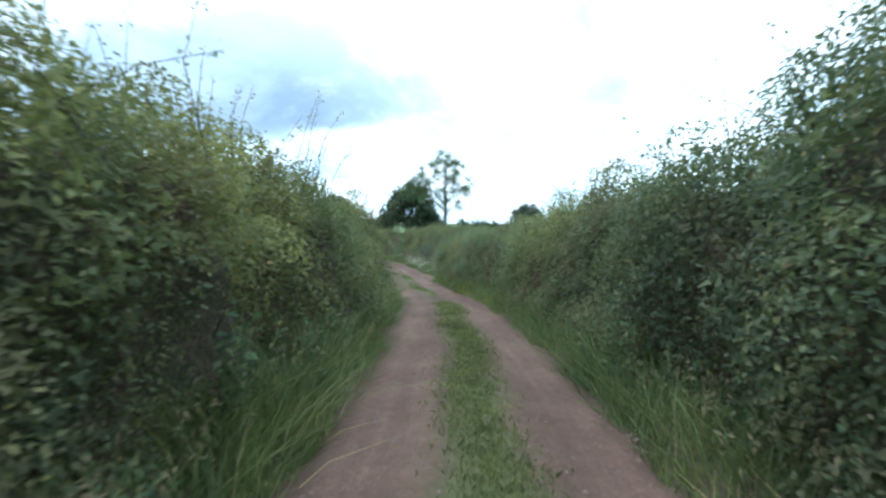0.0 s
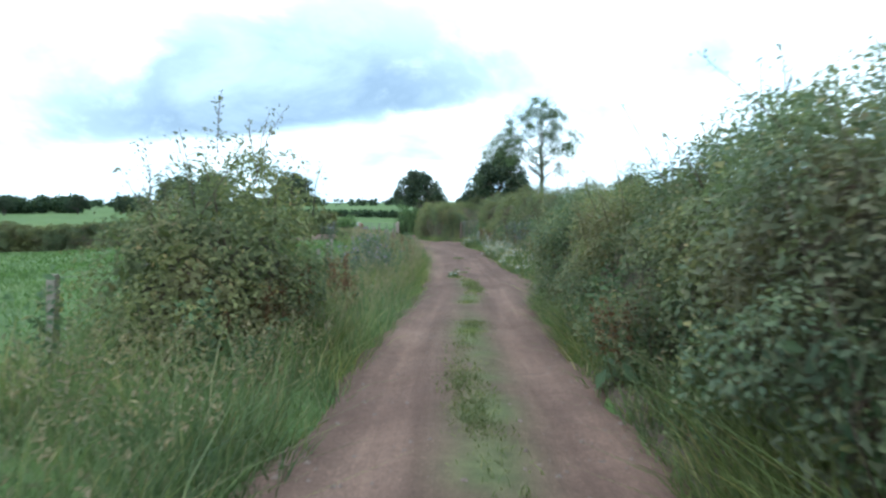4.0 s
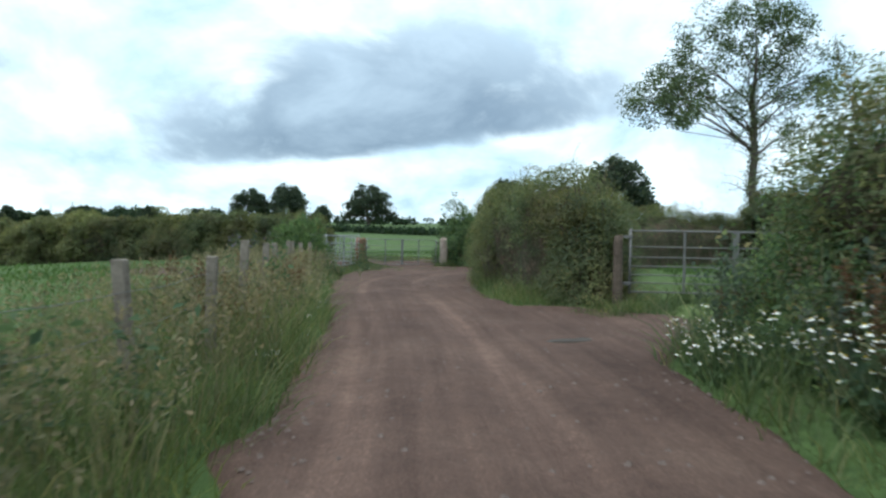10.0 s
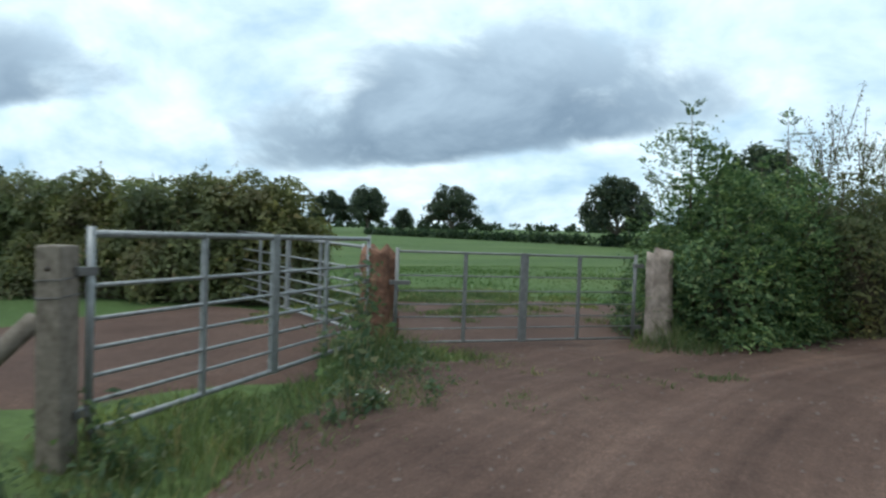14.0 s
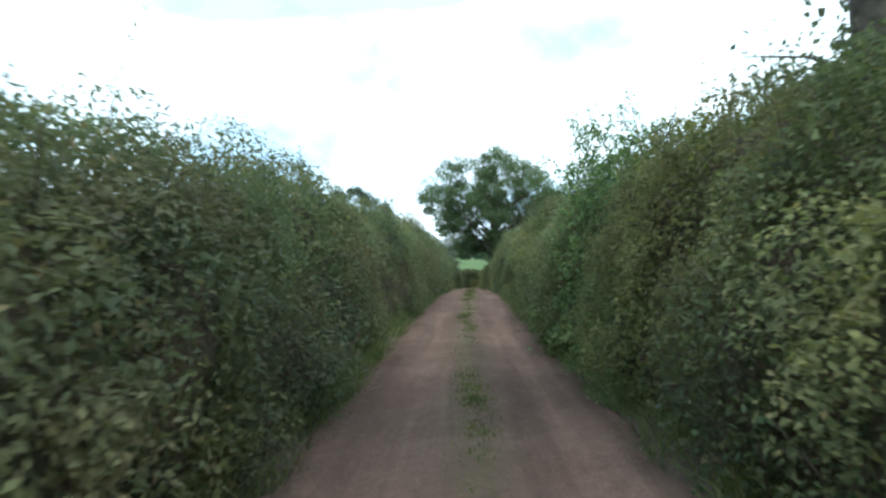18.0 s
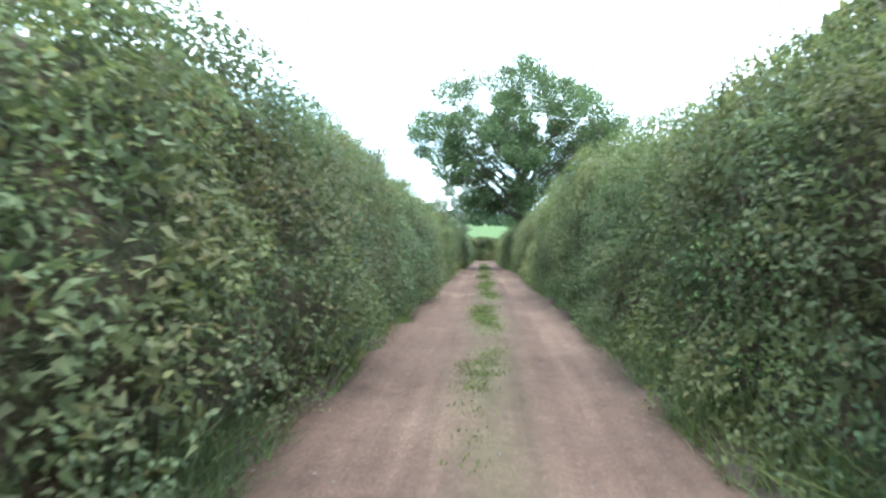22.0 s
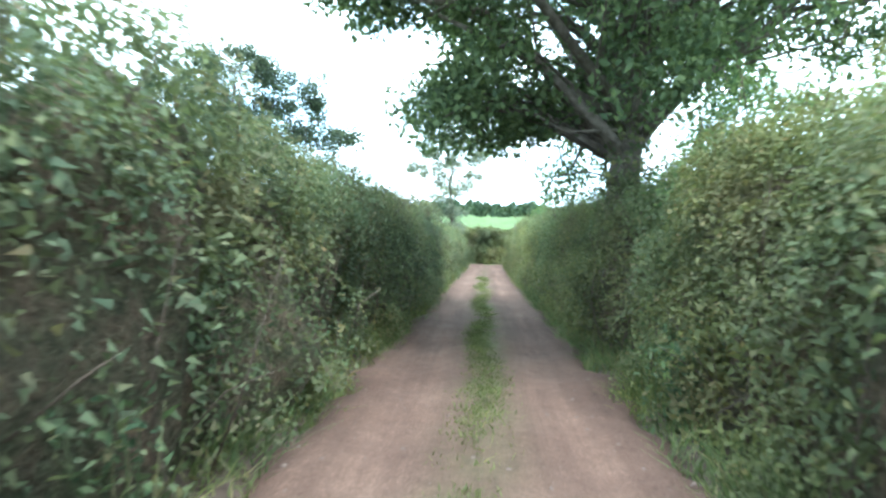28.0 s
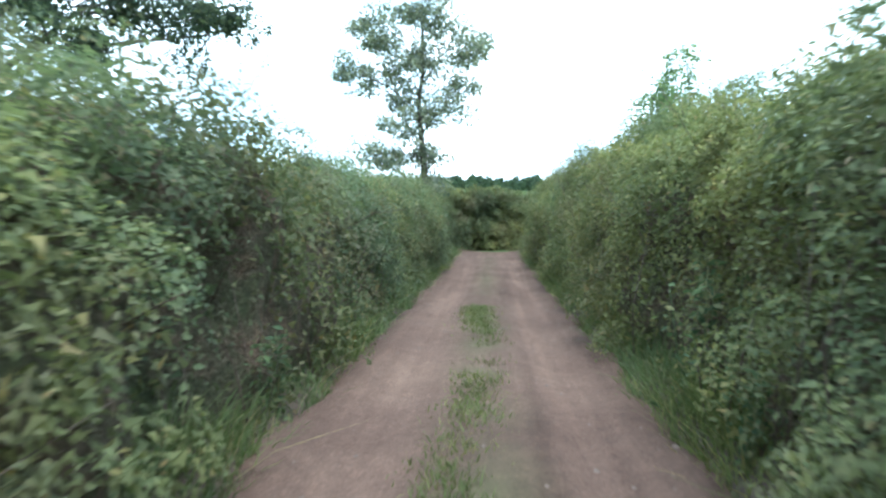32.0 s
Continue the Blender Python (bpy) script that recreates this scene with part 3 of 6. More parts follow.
def build_lane(name, S, half, label):
    cols = 53
    rows = len(S)
    f = np.linspace(-1, 1, cols)
    el, er = edges(S)
    lat = np.where(f[None] > 0, f[None] * (el[:, None] + 0.5), f[None] * (er[:, None] + 0.5))
    ss = np.repeat(S[:, None], cols, 1)
    xy = at_lane(ss.ravel(), lat.ravel())
    z = ground(xy[:, 0], xy[:, 1]) + lane_profile(ss.ravel(), lat.ravel(), np.repeat(el, cols), np.repeat(er, cols))
    ob = part(name, np.c_[xy, z], grid_faces(rows, cols)[:, ::-1], M_TRACK, None, "", True)
    P = np.stack([ss.ravel() * 0.35, lat.ravel(), 0 * z], 1)
    packed = np.exp(-((np.abs(lat.ravel() + 0.05 + waves(P, 3.0, 21) * 0.12) - 0.72) / 0.30) ** 2)
    wear = ob.data.attributes.new("wear", "FLOAT", "POINT")
    wear.data.foreach_set("value", (packed * (0.75 + 0.35 * waves(P, 2.0, 22))).astype(np.float32))
    grown = np.interp(ss.ravel(), [s_of(k) for k in (0, 8.6, 9.0, 9.3, 10.2, 10.5, 19.6, 20.2, 23.0, 23.6, 28.3, 29.4, 31)], [0.9, 0.8, 0.4, 0.7, 0.7, 0.0, 0.0, 0.20, 0.25, 0.5, 0.5, 0.15, 0.1])
    Q = np.stack([ss.ravel(), lat.ravel(), 0 * z], 1)
    ridge = np.exp(-((lat.ravel() + np.interp(ss.ravel(), [s_of(10), s_of(19)], [0.12, 0.0]) + waves(Q, 4.0, 24) * 0.06) / 0.27) ** 2)
    turf = np.clip(ridge * grown * (0.75 + 0.45 * waves(Q, 2.6, 25) + 0.35 * waves(Q, 0.5, 26)), 0, 0.85)
    ob.data.attributes.new("turf", "FLOAT", "POINT").data.foreach_set("value", turf.astype(np.float32))
    along = ob.data.attributes.new("lane_place", "FLOAT_VECTOR", "POINT")
    along.data.foreach_set("vector", np.stack([lat.ravel(), ss.ravel(), 0 * z], 1).astype(np.float32).ravel())
    tagged(ob, label, "track", "", "structure")


build_lane("road", np.arange(0, LS[-1], 0.22), 3, "rutted red-brown dirt farm track with loose stones")


def build_litter(k0, k1, sign, lo, hi, label):
    """A strip of leaf litter and bare soil between the track and the hedge stems."""
    S = np.arange(s_of(k0), s_of(k1), 0.3)
    cols = 9
    f = np.linspace(0, 1, cols)
    el, er = edges(S)
    lat = (el if sign > 0 else er)[:, None] + lo + (hi - lo) * f[None]
    ss = np.repeat(S[:, None], cols, 1).ravel()
    lat = lat.ravel()
    xy = at_lane(ss, lat * sign)
    P = np.c_[xy, 0 * lat]
    z = ground(xy[:, 0], xy[:, 1]) + 0.055 + waves(P, 0.8, 61) * 0.012 - 0.12 * np.tile((f == 0) | (f == 1), len(S))
    F = grid_faces(len(S), cols)
    ob = part("verge", np.c_[xy, z], F if sign > 0 else F[:, ::-1], M_LITTER, None, "", True)
    tagged(ob, label, "verge", "", "structure")


for k0, k1, sign in ((0, 9.3, -1), (0, 6.0, 1), (19.9, 31, -1), (19.7, 30.5, 1)):
    build_litter(k0, k1, sign, -0.10, 1.7, "dark leaf litter and bare earth under the hedge")


def soil_patch(cx, cy, rx, ry, turn, seed, label, name="bare_soil", mat=None):
    r = np.linspace(0, 1.15, 16)
    a = np.linspace(0, 2 * np.pi, 49)[:-1]
    R, A = np.meshgrid(r, a)
    x, y = R * np.cos(A) * rx, R * np.sin(A) * ry
    c, s = math.cos(radians(turn)), math.sin(radians(turn))
    X, Y = cx + c * x - s * y, cy + s * x + c * y
    P = np.stack([X.ravel(), Y.ravel(), 0 * X.ravel()], 1)
    over = R.ravel() + waves(P, 1.6, seed) * 0.12
    Z = ground(X.ravel(), Y.ravel()) + 0.075 + waves(P, 0.7, seed + 1) * 0.012 - 0.2 * smooth(0.82, 1.12, over)
    F = []
    nr = len(r)
    for i in range(len(a)):
        k = (i + 1) % len(a)
        for j in range(nr - 1):
            F.append((i * nr + j, i * nr + j + 1, k * nr + j + 1, k * nr + j))
    ob = part(name, np.c_[X.ravel(), Y.ravel(), Z], np.array(F), mat or M_TRACK, None, "", True)
    return tagged(ob, label, "soil", "", "structure")


soil_patch(-15.2, 85.6, 3.6, 3.2, 45, 31, "bare trodden red soil behind the field gate")
soil_patch(-18.6, 81.0, 2.6, 3.6, 10, 32, "bare trodden red soil inside the cattle pen")
soil_patch(-19.0, 75.5, 3.0, 2.2, 20, 33, "bare red soil beside the wire fence")
soil_patch(71.0, 150.2, 2.6, 9.0, 36, 34, "red dirt where the lane meets the crossing track", "road")


# ------------------------------------------------------------------ hedges
def hedge(line, half, height, density, seed, label, mat=None, leaf=0.042, back=0.12, shoots=3.0, ends=True, group="", rough=1.0, shoot_len=(0.25, 0.85), side=0, woody=0.25):
    """A grown-out hedge along a plan line. half, height: numbers or arrays over the line's points. side: -1 or 1 where only one flank
    is passed closely (left of the line is 1), 0 for both."""
    rng = np.random.RandomState(seed)
    line = np.asarray(line, float)
    d = np.r_[0, np.cumsum(np.hypot(*np.diff(line, axis=0).T))]
    half = np.interp(np.linspace(0, d[-1], len(line)) if np.size(half) == 1 else d, d, np.broadcast_to(half, len(line)))
    height = np.broadcast_to(height, len(line)).astype(float)
    half = np.broadcast_to(half, len(line)).astype(float)
    s = np.linspace(0, d[-1], max(4, int(d[-1] / 0.35)))
    cx, cy = np.interp(s, d, line[:, 0]), np.interp(s, d, line[:, 1])
    t = unit(np.stack([np.gradient(cx), np.gradient(cy)], 1))
    nn = np.stack([-t[:, 1], t[:, 0]], 1)
    cap = np.minimum(1, np.sqrt(np.clip(np.minimum(s, d[-1] - s) / 0.9, 0.02, 1))) if ends else np.ones(len(s))
    hw, hh = np.interp(s, d, half) * cap, np.interp(s, d, height) * (0.55 + 0.45 * cap)

    def surface(si, phi, shrink=1.0):
        f = np.interp(si, s, np.arange(len(s)))
        x, y = np.interp(f, np.arange(len(s)), cx), np.interp(f, np.arange(len(s)), cy)
        nx, ny = np.interp(f, np.arange(len(s)), nn[:, 0]), np.interp(f, np.arange(len(s)), nn[:, 1])
        w, h = np.interp(f, np.arange(len(s)), hw), np.interp(f, np.arange(len(s)), hh)
        c, sn = np.cos(phi), np.sin(phi)
        lat = w * np.sign(c) * np.abs(c) ** 0.62
        z = h * np.abs(sn) ** 0.92
        belly = 1 - 0.07 * np.clip(1 - z / np.maximum(h, 0.1), 0, 1) ** 2
        nl, nz = np.sign(c) * np.abs(c) ** 0.8, 0.25 + 0.9 * np.abs(sn) ** 3
        q = np.hypot(nl, nz)
        nl, nz = nl / q, nz / q
        P0 = np.stack([x, y, z], 1) + np.stack([nx, ny, 0 * nx], 1) * (lat * belly)[:, None]
        bulge = waves(P0, 4.5, seed + 3) * 0.16 + waves(P0, 1.5, seed + 1) * 0.22 + waves(P0, 0.55, seed + 2) * 0.13
        if shrink < 1:
            bulge = waves(P0, 4.5, seed + 3) * 0.16 + waves(P0, 1.5, seed + 1) * 0.22 + waves(P0, 0.55, seed + 2) * 0.10
        bulge = bulge * rough
        bulge = bulge * np.clip(z / 0.5, 0.2, 1) - (1 - shrink)
        N = np.stack([nx * nl, ny * nl, nz], 1)
        if shrink < 1:
            P0 = P0 - np.stack([nx * lat * 0.06, ny * lat * 0.06, z * (0.06 if rough < 1.5 else 0.14)], 1)
        P = P0 + N * bulge[:, None]
        P[:, 2] = np.maximum(P[:, 2], -0.05) + ground(P[:, 0], P[:, 1])
        return P, N

    mid = len(line) // 2
    root = thing("hedge", on_ground(line[mid]), label, "hedge", group)
    o = np.array(root.location)
    # inside: a solid core for twigs and dead leaves, with their shade in its colour
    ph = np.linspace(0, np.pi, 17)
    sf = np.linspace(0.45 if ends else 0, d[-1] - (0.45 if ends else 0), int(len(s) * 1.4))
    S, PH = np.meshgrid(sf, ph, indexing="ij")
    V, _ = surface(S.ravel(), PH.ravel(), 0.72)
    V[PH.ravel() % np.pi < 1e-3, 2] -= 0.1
    part("shade_core", V - o, grid_faces(len(sf), 17)[:, ::-1], M_CORE, root, "solid core of the hedge, coloured as twigs and leaves in shade", True)
    # leaves: a general cover, and mounds of leafy sprays that stand out of it
    arc = 2 * hh.mean() + 2 * hw.mean() * 0.8
    a = hh.mean() * 0.95
    b = hw.mean() * 1.6

    def spread_over(n):
        si = rng.uniform(0, d[-1], n)
        dist = rng.uniform(0, 1, n) * (2 * a + b)
        phi = np.where(dist < a, dist / a * 1.12, 1.12 + (dist - a) / b * (np.pi - 2.24))
        phi = np.where(dist > a + b, np.pi - (2 * a + b - dist) / a * 1.12, phi)
        if side:
            keep = (np.cos(phi) * side > -0.34) | (rng.rand(n) < back)
            si, phi = si[keep], phi[keep]
        return si, phi

    def bare(P, z):
        """Low woody stretches of the flank, where few leaves grow."""
        return np.clip(1.5 * waves(P, 3.2, seed + 9) - woody, 0, 0.94) * np.clip((1.75 - z) / 0.7, 0, 1) * np.clip(z / 0.3, 0.3, 1)

    n = int(d[-1] * arc * density * 0.70)
    si, phi = spread_over(n)
    P, N = surface(si, phi)
    P = P - N * (rng.exponential(0.085, len(P)) - 0.04)[:, None] + rng.normal(size=P.shape) * 0.035
    z = P[:, 2] - ground(P[:, 0], P[:, 1])
    keep = (z > 0.03) & (rng.rand(len(P)) < 0.45 + z * 1.4) & (rng.rand(len(P)) < np.clip(0.80 + 0.40 * waves(P, 0.6, seed + 7), 0.2, 1) * (1 - bare(P, z)))
    P, N = P[keep], N[keep]
    made = [leaf_mesh(P, N * 0.7 + [0, 0, 0.6], leaf * rng.uniform(0.6, 1.35, len(P)), rng, 0.55, turn=0.6)]
    C, CN = surface(*spread_over(int(d[-1] * arc * density * 0.021)))
    z = C[:, 2] - ground(C[:, 0], C[:, 1])
    keep = (z > 0.12) & (rng.rand(len(C)) > bare(C, z))
    C, CN = C[keep], CN[keep]
    R = rng.uniform(0.10, 0.34, len(C)) * (leaf / 0.042) ** 0.5
    made.append(mound_leaves(C, unit(CN * 0.8 + [0, 0, 0.55]), R, leaf, 76, rng))
    # larger leaf sprays between the core and the outer leaves
    Q, NQ = surface(*spread_over(int(n * 2.7)))
    Q = Q - NQ * rng.uniform(0.0, 0.34, (len(Q), 1)) + rng.normal(size=Q.shape) * 0.05
    z = Q[:, 2] - ground(Q[:, 0], Q[:, 1])
    keep = (z > 0.08) & (rng.rand(len(Q)) > 0.95 * bare(Q, z))
    made.append(spray_mesh(Q[keep], NQ[keep] * 0.7 + [0, 0, 0.5], leaf * 1.9 * rng.uniform(0.55, 1.3, keep.sum()), rng))
    # short sprigs that roughen the outline
    n = int(len(P) * 0.07)
    k = rng.randint(0, len(P), n)
    sd = unit(N[k] * 0.7 + [0, 0, 0.45] + rng.normal(size=(n, 3)) * 0.45)
    sl = rng.uniform(0.08, 0.24, n)
    for j in range(5):
        q = P[k] + sd * (sl * (0.2 + 0.2 * j))[:, None] + rng.normal(size=(n, 3)) * 0.02
        made.append(leaf_mesh(q, N[k] * 0.4 + [0, 0, 0.7], leaf * rng.uniform(0.5, 1.2, n), rng, 0.55))
    V, F = join(made)
    part("foliage", V - o, F, mat or M_HEDGE, root, "many small green leaves")["kind"] = "stuff"
    # long shoots that stand out of the top, and stems in the flank
    parts_s, parts_l = [], []
    for k in range(int(d[-1] * shoots)):
        sk = rng.uniform(0, d[-1])
        pk = rng.uniform(0.85, np.pi - 0.85)
        if rng.rand() < 0.25:
            pk = rng.choice([0.5, np.pi - 0.5]) + rng.normal() * 0.2
        p, nv = surface(np.array([sk]), np.array([pk]))
        p, nv = p[0], nv[0]
        ln = rng.uniform(*shoot_len) * (0.6 if rng.rand() < 0.5 else 1.0)
        dv = unit(np.array([nv[0] * 0.5, nv[1] * 0.5, 1.0]) + rng.normal(size=3) * 0.28)
        q = [p - dv * 0.15, p + dv * ln * 0.5, p + dv * ln + np.array([nv[0], nv[1], -0.35]) * ln * rng.uniform(0, 0.35)]
        parts_s.append(tube(q, [0.006, 0.0045, 0.002], 3))
        m = int(ln / 0.045) + 3
        f = rng.uniform(0.05, 1.02, m)[:, None]
        c = np.where(f < 0.5, q[0] + (q[1] - q[0]) * f * 2, q[1] + (q[2] - q[1]) * (f - 0.5) * 2)
        parts_l.append(leaf_mesh(c + rng.normal(size=c.shape) * 0.02, rng.normal(size=c.shape) + [0, 0, 0.8], leaf * rng.uniform(0.5, 1.15, m), rng, 0.5, 0.3))
    for k in range(int(d[-1] * 4.5)):
        sk, lat = rng.uniform(0, d[-1]), rng.choice([0.25, np.pi - 0.25])
        p, nv = surface(np.array([sk, sk]), np.array([0.04 if lat < 1 else np.pi - 0.04, lat + rng.uniform(0, 0.5) * (1 if lat < 1 else -1)]))
        p = p - nv * rng.uniform(0.05, 0.25)
        p[0, 2] = ground(p[0, 0], p[0, 1]) - 0.05
        m = (p[0] + p[1]) / 2 + rng.normal(size=3) * 0.14
        parts_s.append(tube([p[0], m, p[1] + rng.normal(size=3) * 0.16], [0.010, 0.007, 0.003], 3))
    if parts_s:
        V, F = join(parts_s)
        part("stem_growth", V - o, F, M_TWIG, root, "thin brown stems and shoots")["kind"] = "stuff"
    if parts_l:
        V, F = join(parts_l)
        part("shoot_foliage", V - o, F, mat or M_HEDGE, root)["kind"] = "stuff"
    return root


def bush(x, y, rx, ry, h, turn, density, seed, label, mat, leaf=0.08, shoots=40, shoot_len=(0.4, 1.2), rough=1.0, pinnate=0):
    """A free-growing bush: an uneven dome of leaves with long shoots."""
    rng = np.random.RandomState(seed)
    root = thing("bush", on_ground(np.array([x, y])), label, "bush")
    c, s = math.cos(radians(turn)), math.sin(radians(turn))

    def dome(v, k):
        q = v * np.array([rx, ry, h]) * k
        lump = 1 + rough * (waves(q, 1.6, seed + 1) * 0.13 + (waves(q, 0.6, seed + 2) * 0.07 if k > 0.9 else 0))
        q = q * lump[:, None]
        X, Y = q[:, 0] * c - q[:, 1] * s, q[:, 0] * s + q[:, 1] * c
        return np.stack([X, Y, q[:, 2] + ground(x + X, y + Y) - root.location.z], 1)

    a, e = np.meshgrid(np.linspace(0, 2 * np.pi, 29), np.linspace(-0.1, np.pi / 2, 10))
    v = np.stack([np.cos(a) * np.cos(e) ** 0.6 * np.sign(np.cos(e)), np.sin(a) * np.cos(e) ** 0.6, np.sin(e) ** 1.0], -1).reshape(-1, 3)
    v = np.nan_to_num(v)
    # solid core whose dark colour stands in for shade among the twigs
    part("shade_core", dome(v, 0.74) * [1, 1, 0.86], grid_faces(10, 29), M_CORE, root, "solid core of the bush, coloured as twigs and leaves in shade", True)
    n = int(density * 0.62 * (2 * np.pi * (rx + ry) / 2 * h + np.pi * rx * ry))
    a, z = rng.uniform(0, 6.283, n), rng.rand(n)
    k = np.sqrt(1 - z ** 3.2)
    v = np.stack([np.cos(a) * k, np.sin(a) * k, z], 1)
    P = dome(v, 1.0)
    N = np.stack([v[:, 0] * c - v[:, 1] * s, v[:, 0] * s + v[:, 1] * c, v[:, 2] * 0.8 + 0.2], 1)
    P = P - N * (rng.exponential(0.10, n) - 0.06)[:, None] + rng.normal(size=P.shape) * 0.05
    m = n // 2
    made = [leaf_mesh(P[:m], N[:m] + [0, 0, 0.5], leaf * 0.95 * rng.uniform(0.6, 1.4, m), rng, 0.55, turn=0.55)]
    m = n // 44
    made.append(mound_leaves(P[-m:], unit(N[-m:] + [0, 0, 0.4]), rng.uniform(0.10, 0.30, m), leaf * 0.85, 54, rng))
    m = n // 3
    Q = dome(v[:m], 0.87) + rng.normal(size=(m, 3)) * 0.06
    made.append(spray_mesh(Q, N[:m] + [0, 0, 0.3], leaf * 1.7 * rng.uniform(0.6, 1.4, m), rng))
    Q = dome(v[-m:], 0.78) + rng.normal(size=(m, 3)) * 0.06
    made.append(spray_mesh(Q, N[-m:] + [0, 0, 0.3], leaf * 1.9 * rng.uniform(0.6, 1.4, m), rng))
    m = n // 11
    kk = rng.randint(0, n, m)
    sd = unit(N[kk] * 0.8 + [0, 0, 0.4] + rng.normal(size=(m, 3)) * 0.4)
    sl = rng.uniform(0.12, 0.42, m)
    for j in range(5):
        made.append(leaf_mesh(P[kk] + sd * (sl * (0.2 + 0.2 * j))[:, None] + rng.normal(size=(m, 3)) * 0.025, N[kk] * 0.4 + [0, 0, 0.7], leaf * rng.uniform(0.5, 1.2, m), rng, 0.5))
    if pinnate:
        kk = rng.randint(0, n, pinnate)
        made.append(pinnate_leaves(P[kk], N[kk] * 0.9 + [0, 0, 0.25] + rng.normal(size=(pinnate, 3)) * 0.35, rng.uniform(0.16, 0.34, pinnate), rng))
    part("foliage", *join(made), mat, root, "many fresh green leaves")["kind"] = "stuff"
    ps, pl = [], []
    top = np.where(v[:, 2] > 0.6)[0]
    for _ in range(shoots):
        i = rng.choice(top)
        p, ln = P[i], rng.uniform(*shoot_len) * (0.6 if rng.rand() < 0.5 else 1.0)
        dv = unit(np.array([N[i, 0] * 0.35, N[i, 1] * 0.35, 1.0]) + rng.normal(size=3) * 0.2)
        q = [p - dv * 0.2, p + dv * ln * 0.5, p + dv * ln + np.array([N[i, 0], N[i, 1], -0.3]) * ln * rng.uniform(0, 0.4)]
        ps.append(tube(q, [0.008, 0.006, 0.002], 4))
        mm = int(ln / 0.03) + 4
        f = rng.uniform(0.1, 1.02, mm)[:, None]
        cc = np.where(f < 0.5, q[0] + (q[1] - q[0]) * f * 2, q[1] + (q[2] - q[1]) * (f - 0.5) * 2)
        pl.append(leaf_mesh(cc + rng.normal(size=cc.shape) * 0.035, rng.normal(size=cc.shape) + [0, 0, 0.8], leaf * rng.uniform(0.6, 1.2, mm), rng, 0.45, 0.3))
    part("stem_growth", *join(ps), M_TWIG, root, "long thin shoots")["kind"] = "stuff"
    part("shoot_foliage", *join(pl), mat, root)["kind"] = "stuff"
    return root


def lane_line(k0, k1, lat, step=1.0):
    s = np.arange(s_of(k0), s_of(k1) + 0.01, step)
    return at_lane(s, np.interp(s, np.linspace(s[0], s[-1], np.size(lat)), lat) if np.size(lat) > 1 else np.full(len(s), float(lat)))


DENS = 345
# lane from the start: both sides
hedge(lane_line(0, 6.3, 2.62), 1.05, np.linspace(2.4, 2.15, len(lane_line(0, 6.3, 2.62))), DENS, 101, "tall unkempt hawthorn hedge beside the dirt lane, wispy shoots on top", side=-1, shoots=9, shoot_len=(0.4, 1.4))
bush(*at_lane(s_of(7.95), 2.9), 1.15, 1.7, 2.3, 8, 420, 103, "single rounded hawthorn bush standing in the grassy verge", M_HEDGE, 0.065, 40, (0.3, 0.9))
hedge(lane_line(0, 9.2, -2.62), 1.05, np.interp(np.arange(len(lane_line(0, 9.2, -2.62))), [0, 19, 25, 32, 45, 52], [2.8, 2.65, 2.25, 2.0, 2.0, 2.15]), DENS, 102, "long dense hawthorn and bramble hedge beside the dirt lane", M_HEDGE_B, side=1, shoots=4, shoot_len=(0.3, 1.2))
# open stretch: hedge behind the weedy bank
BANK = lane_line(9.3, 14.3, [-4.3, -4.7, -5.0, -4.8, -4.6])
hedge(BANK, 1.3, np.interp(np.arange(len(BANK)), [0, len(BANK) * 0.6, len(BANK) * 0.85, len(BANK)], [1.8, 1.85, 2.35, 2.4]), 330, 104, "overgrown hedge behind a bank of tall weeds", M_HEDGE_B, side=1, shoots=9, back=0.6, rough=1.7, shoot_len=(0.3, 1.1))
bush(-2.45, 62.6, 1.1, 1.6, 2.1, 20, 760, 131, "bright hazel and bramble bush at the end of the weedy bank", M_BRIGHT, 0.06, 30, (0.3, 0.8), 1.2)
# hedge between the field gate and the corner, then round into the second lane
corner = np.concatenate([lane_line(15.0, 16.9, [-3.9, -3.5, -3.7], 0.5), [(-9.1, 78.5), (-8.3, 80.8), (-7.3, 83.0), (-5.9, 85.0)], lane_line(20.6, 31.0, -2.5)])
bush(-5.6, 68.55, 0.95, 1.0, 2.0, 20, 620, 133, "bramble-grown end of the hedge beside the gate post", M_HEDGE_B, 0.05, 24, (0.2, 0.6), 1.3)
i0 = np.arange(len(corner))
hedge(corner, 1.05, np.interp(i0, [0, 8, 20, 26, 40, 60, len(corner) - 40, len(corner) - 22, len(corner)], [2.15, 2.5, 2.6, 2.65, 2.8, 2.6, 2.35, 2.75, 2.75]), DENS, 105, "continuous high hawthorn hedge on the inner side of the lane bend", side=1, shoots=7, woody=0.0)
hedge(lane_line(20.8, 23.6, -4.2), 0.9, 3.5, 150, 112, "tall overgrown back of the lane hedge towards the side field", M_HEDGE_B, side=-1, back=0.3, leaf=0.08, shoots=2.5)
# outer side of the second lane
outer = np.concatenate([[(-10.9, 87.7), (-9.9, 88.6)], lane_line(20.2, 30.35, [2.5, 2.4, 2.4, 2.4, 2.4])])
i1 = np.arange(len(outer))
hedge(outer, 1.05, np.interp(i1, [0, 15, 40, len(outer) - 36, len(outer) - 26, len(outer) - 18, len(outer)], [2.3, 2.45, 2.4, 2.3, 2.0, 2.0, 2.1]), DENS, 106, "long high hedge of hawthorn, hazel and bramble along the lane", M_HEDGE_B, side=-1, shoots=5, woody=0.0)
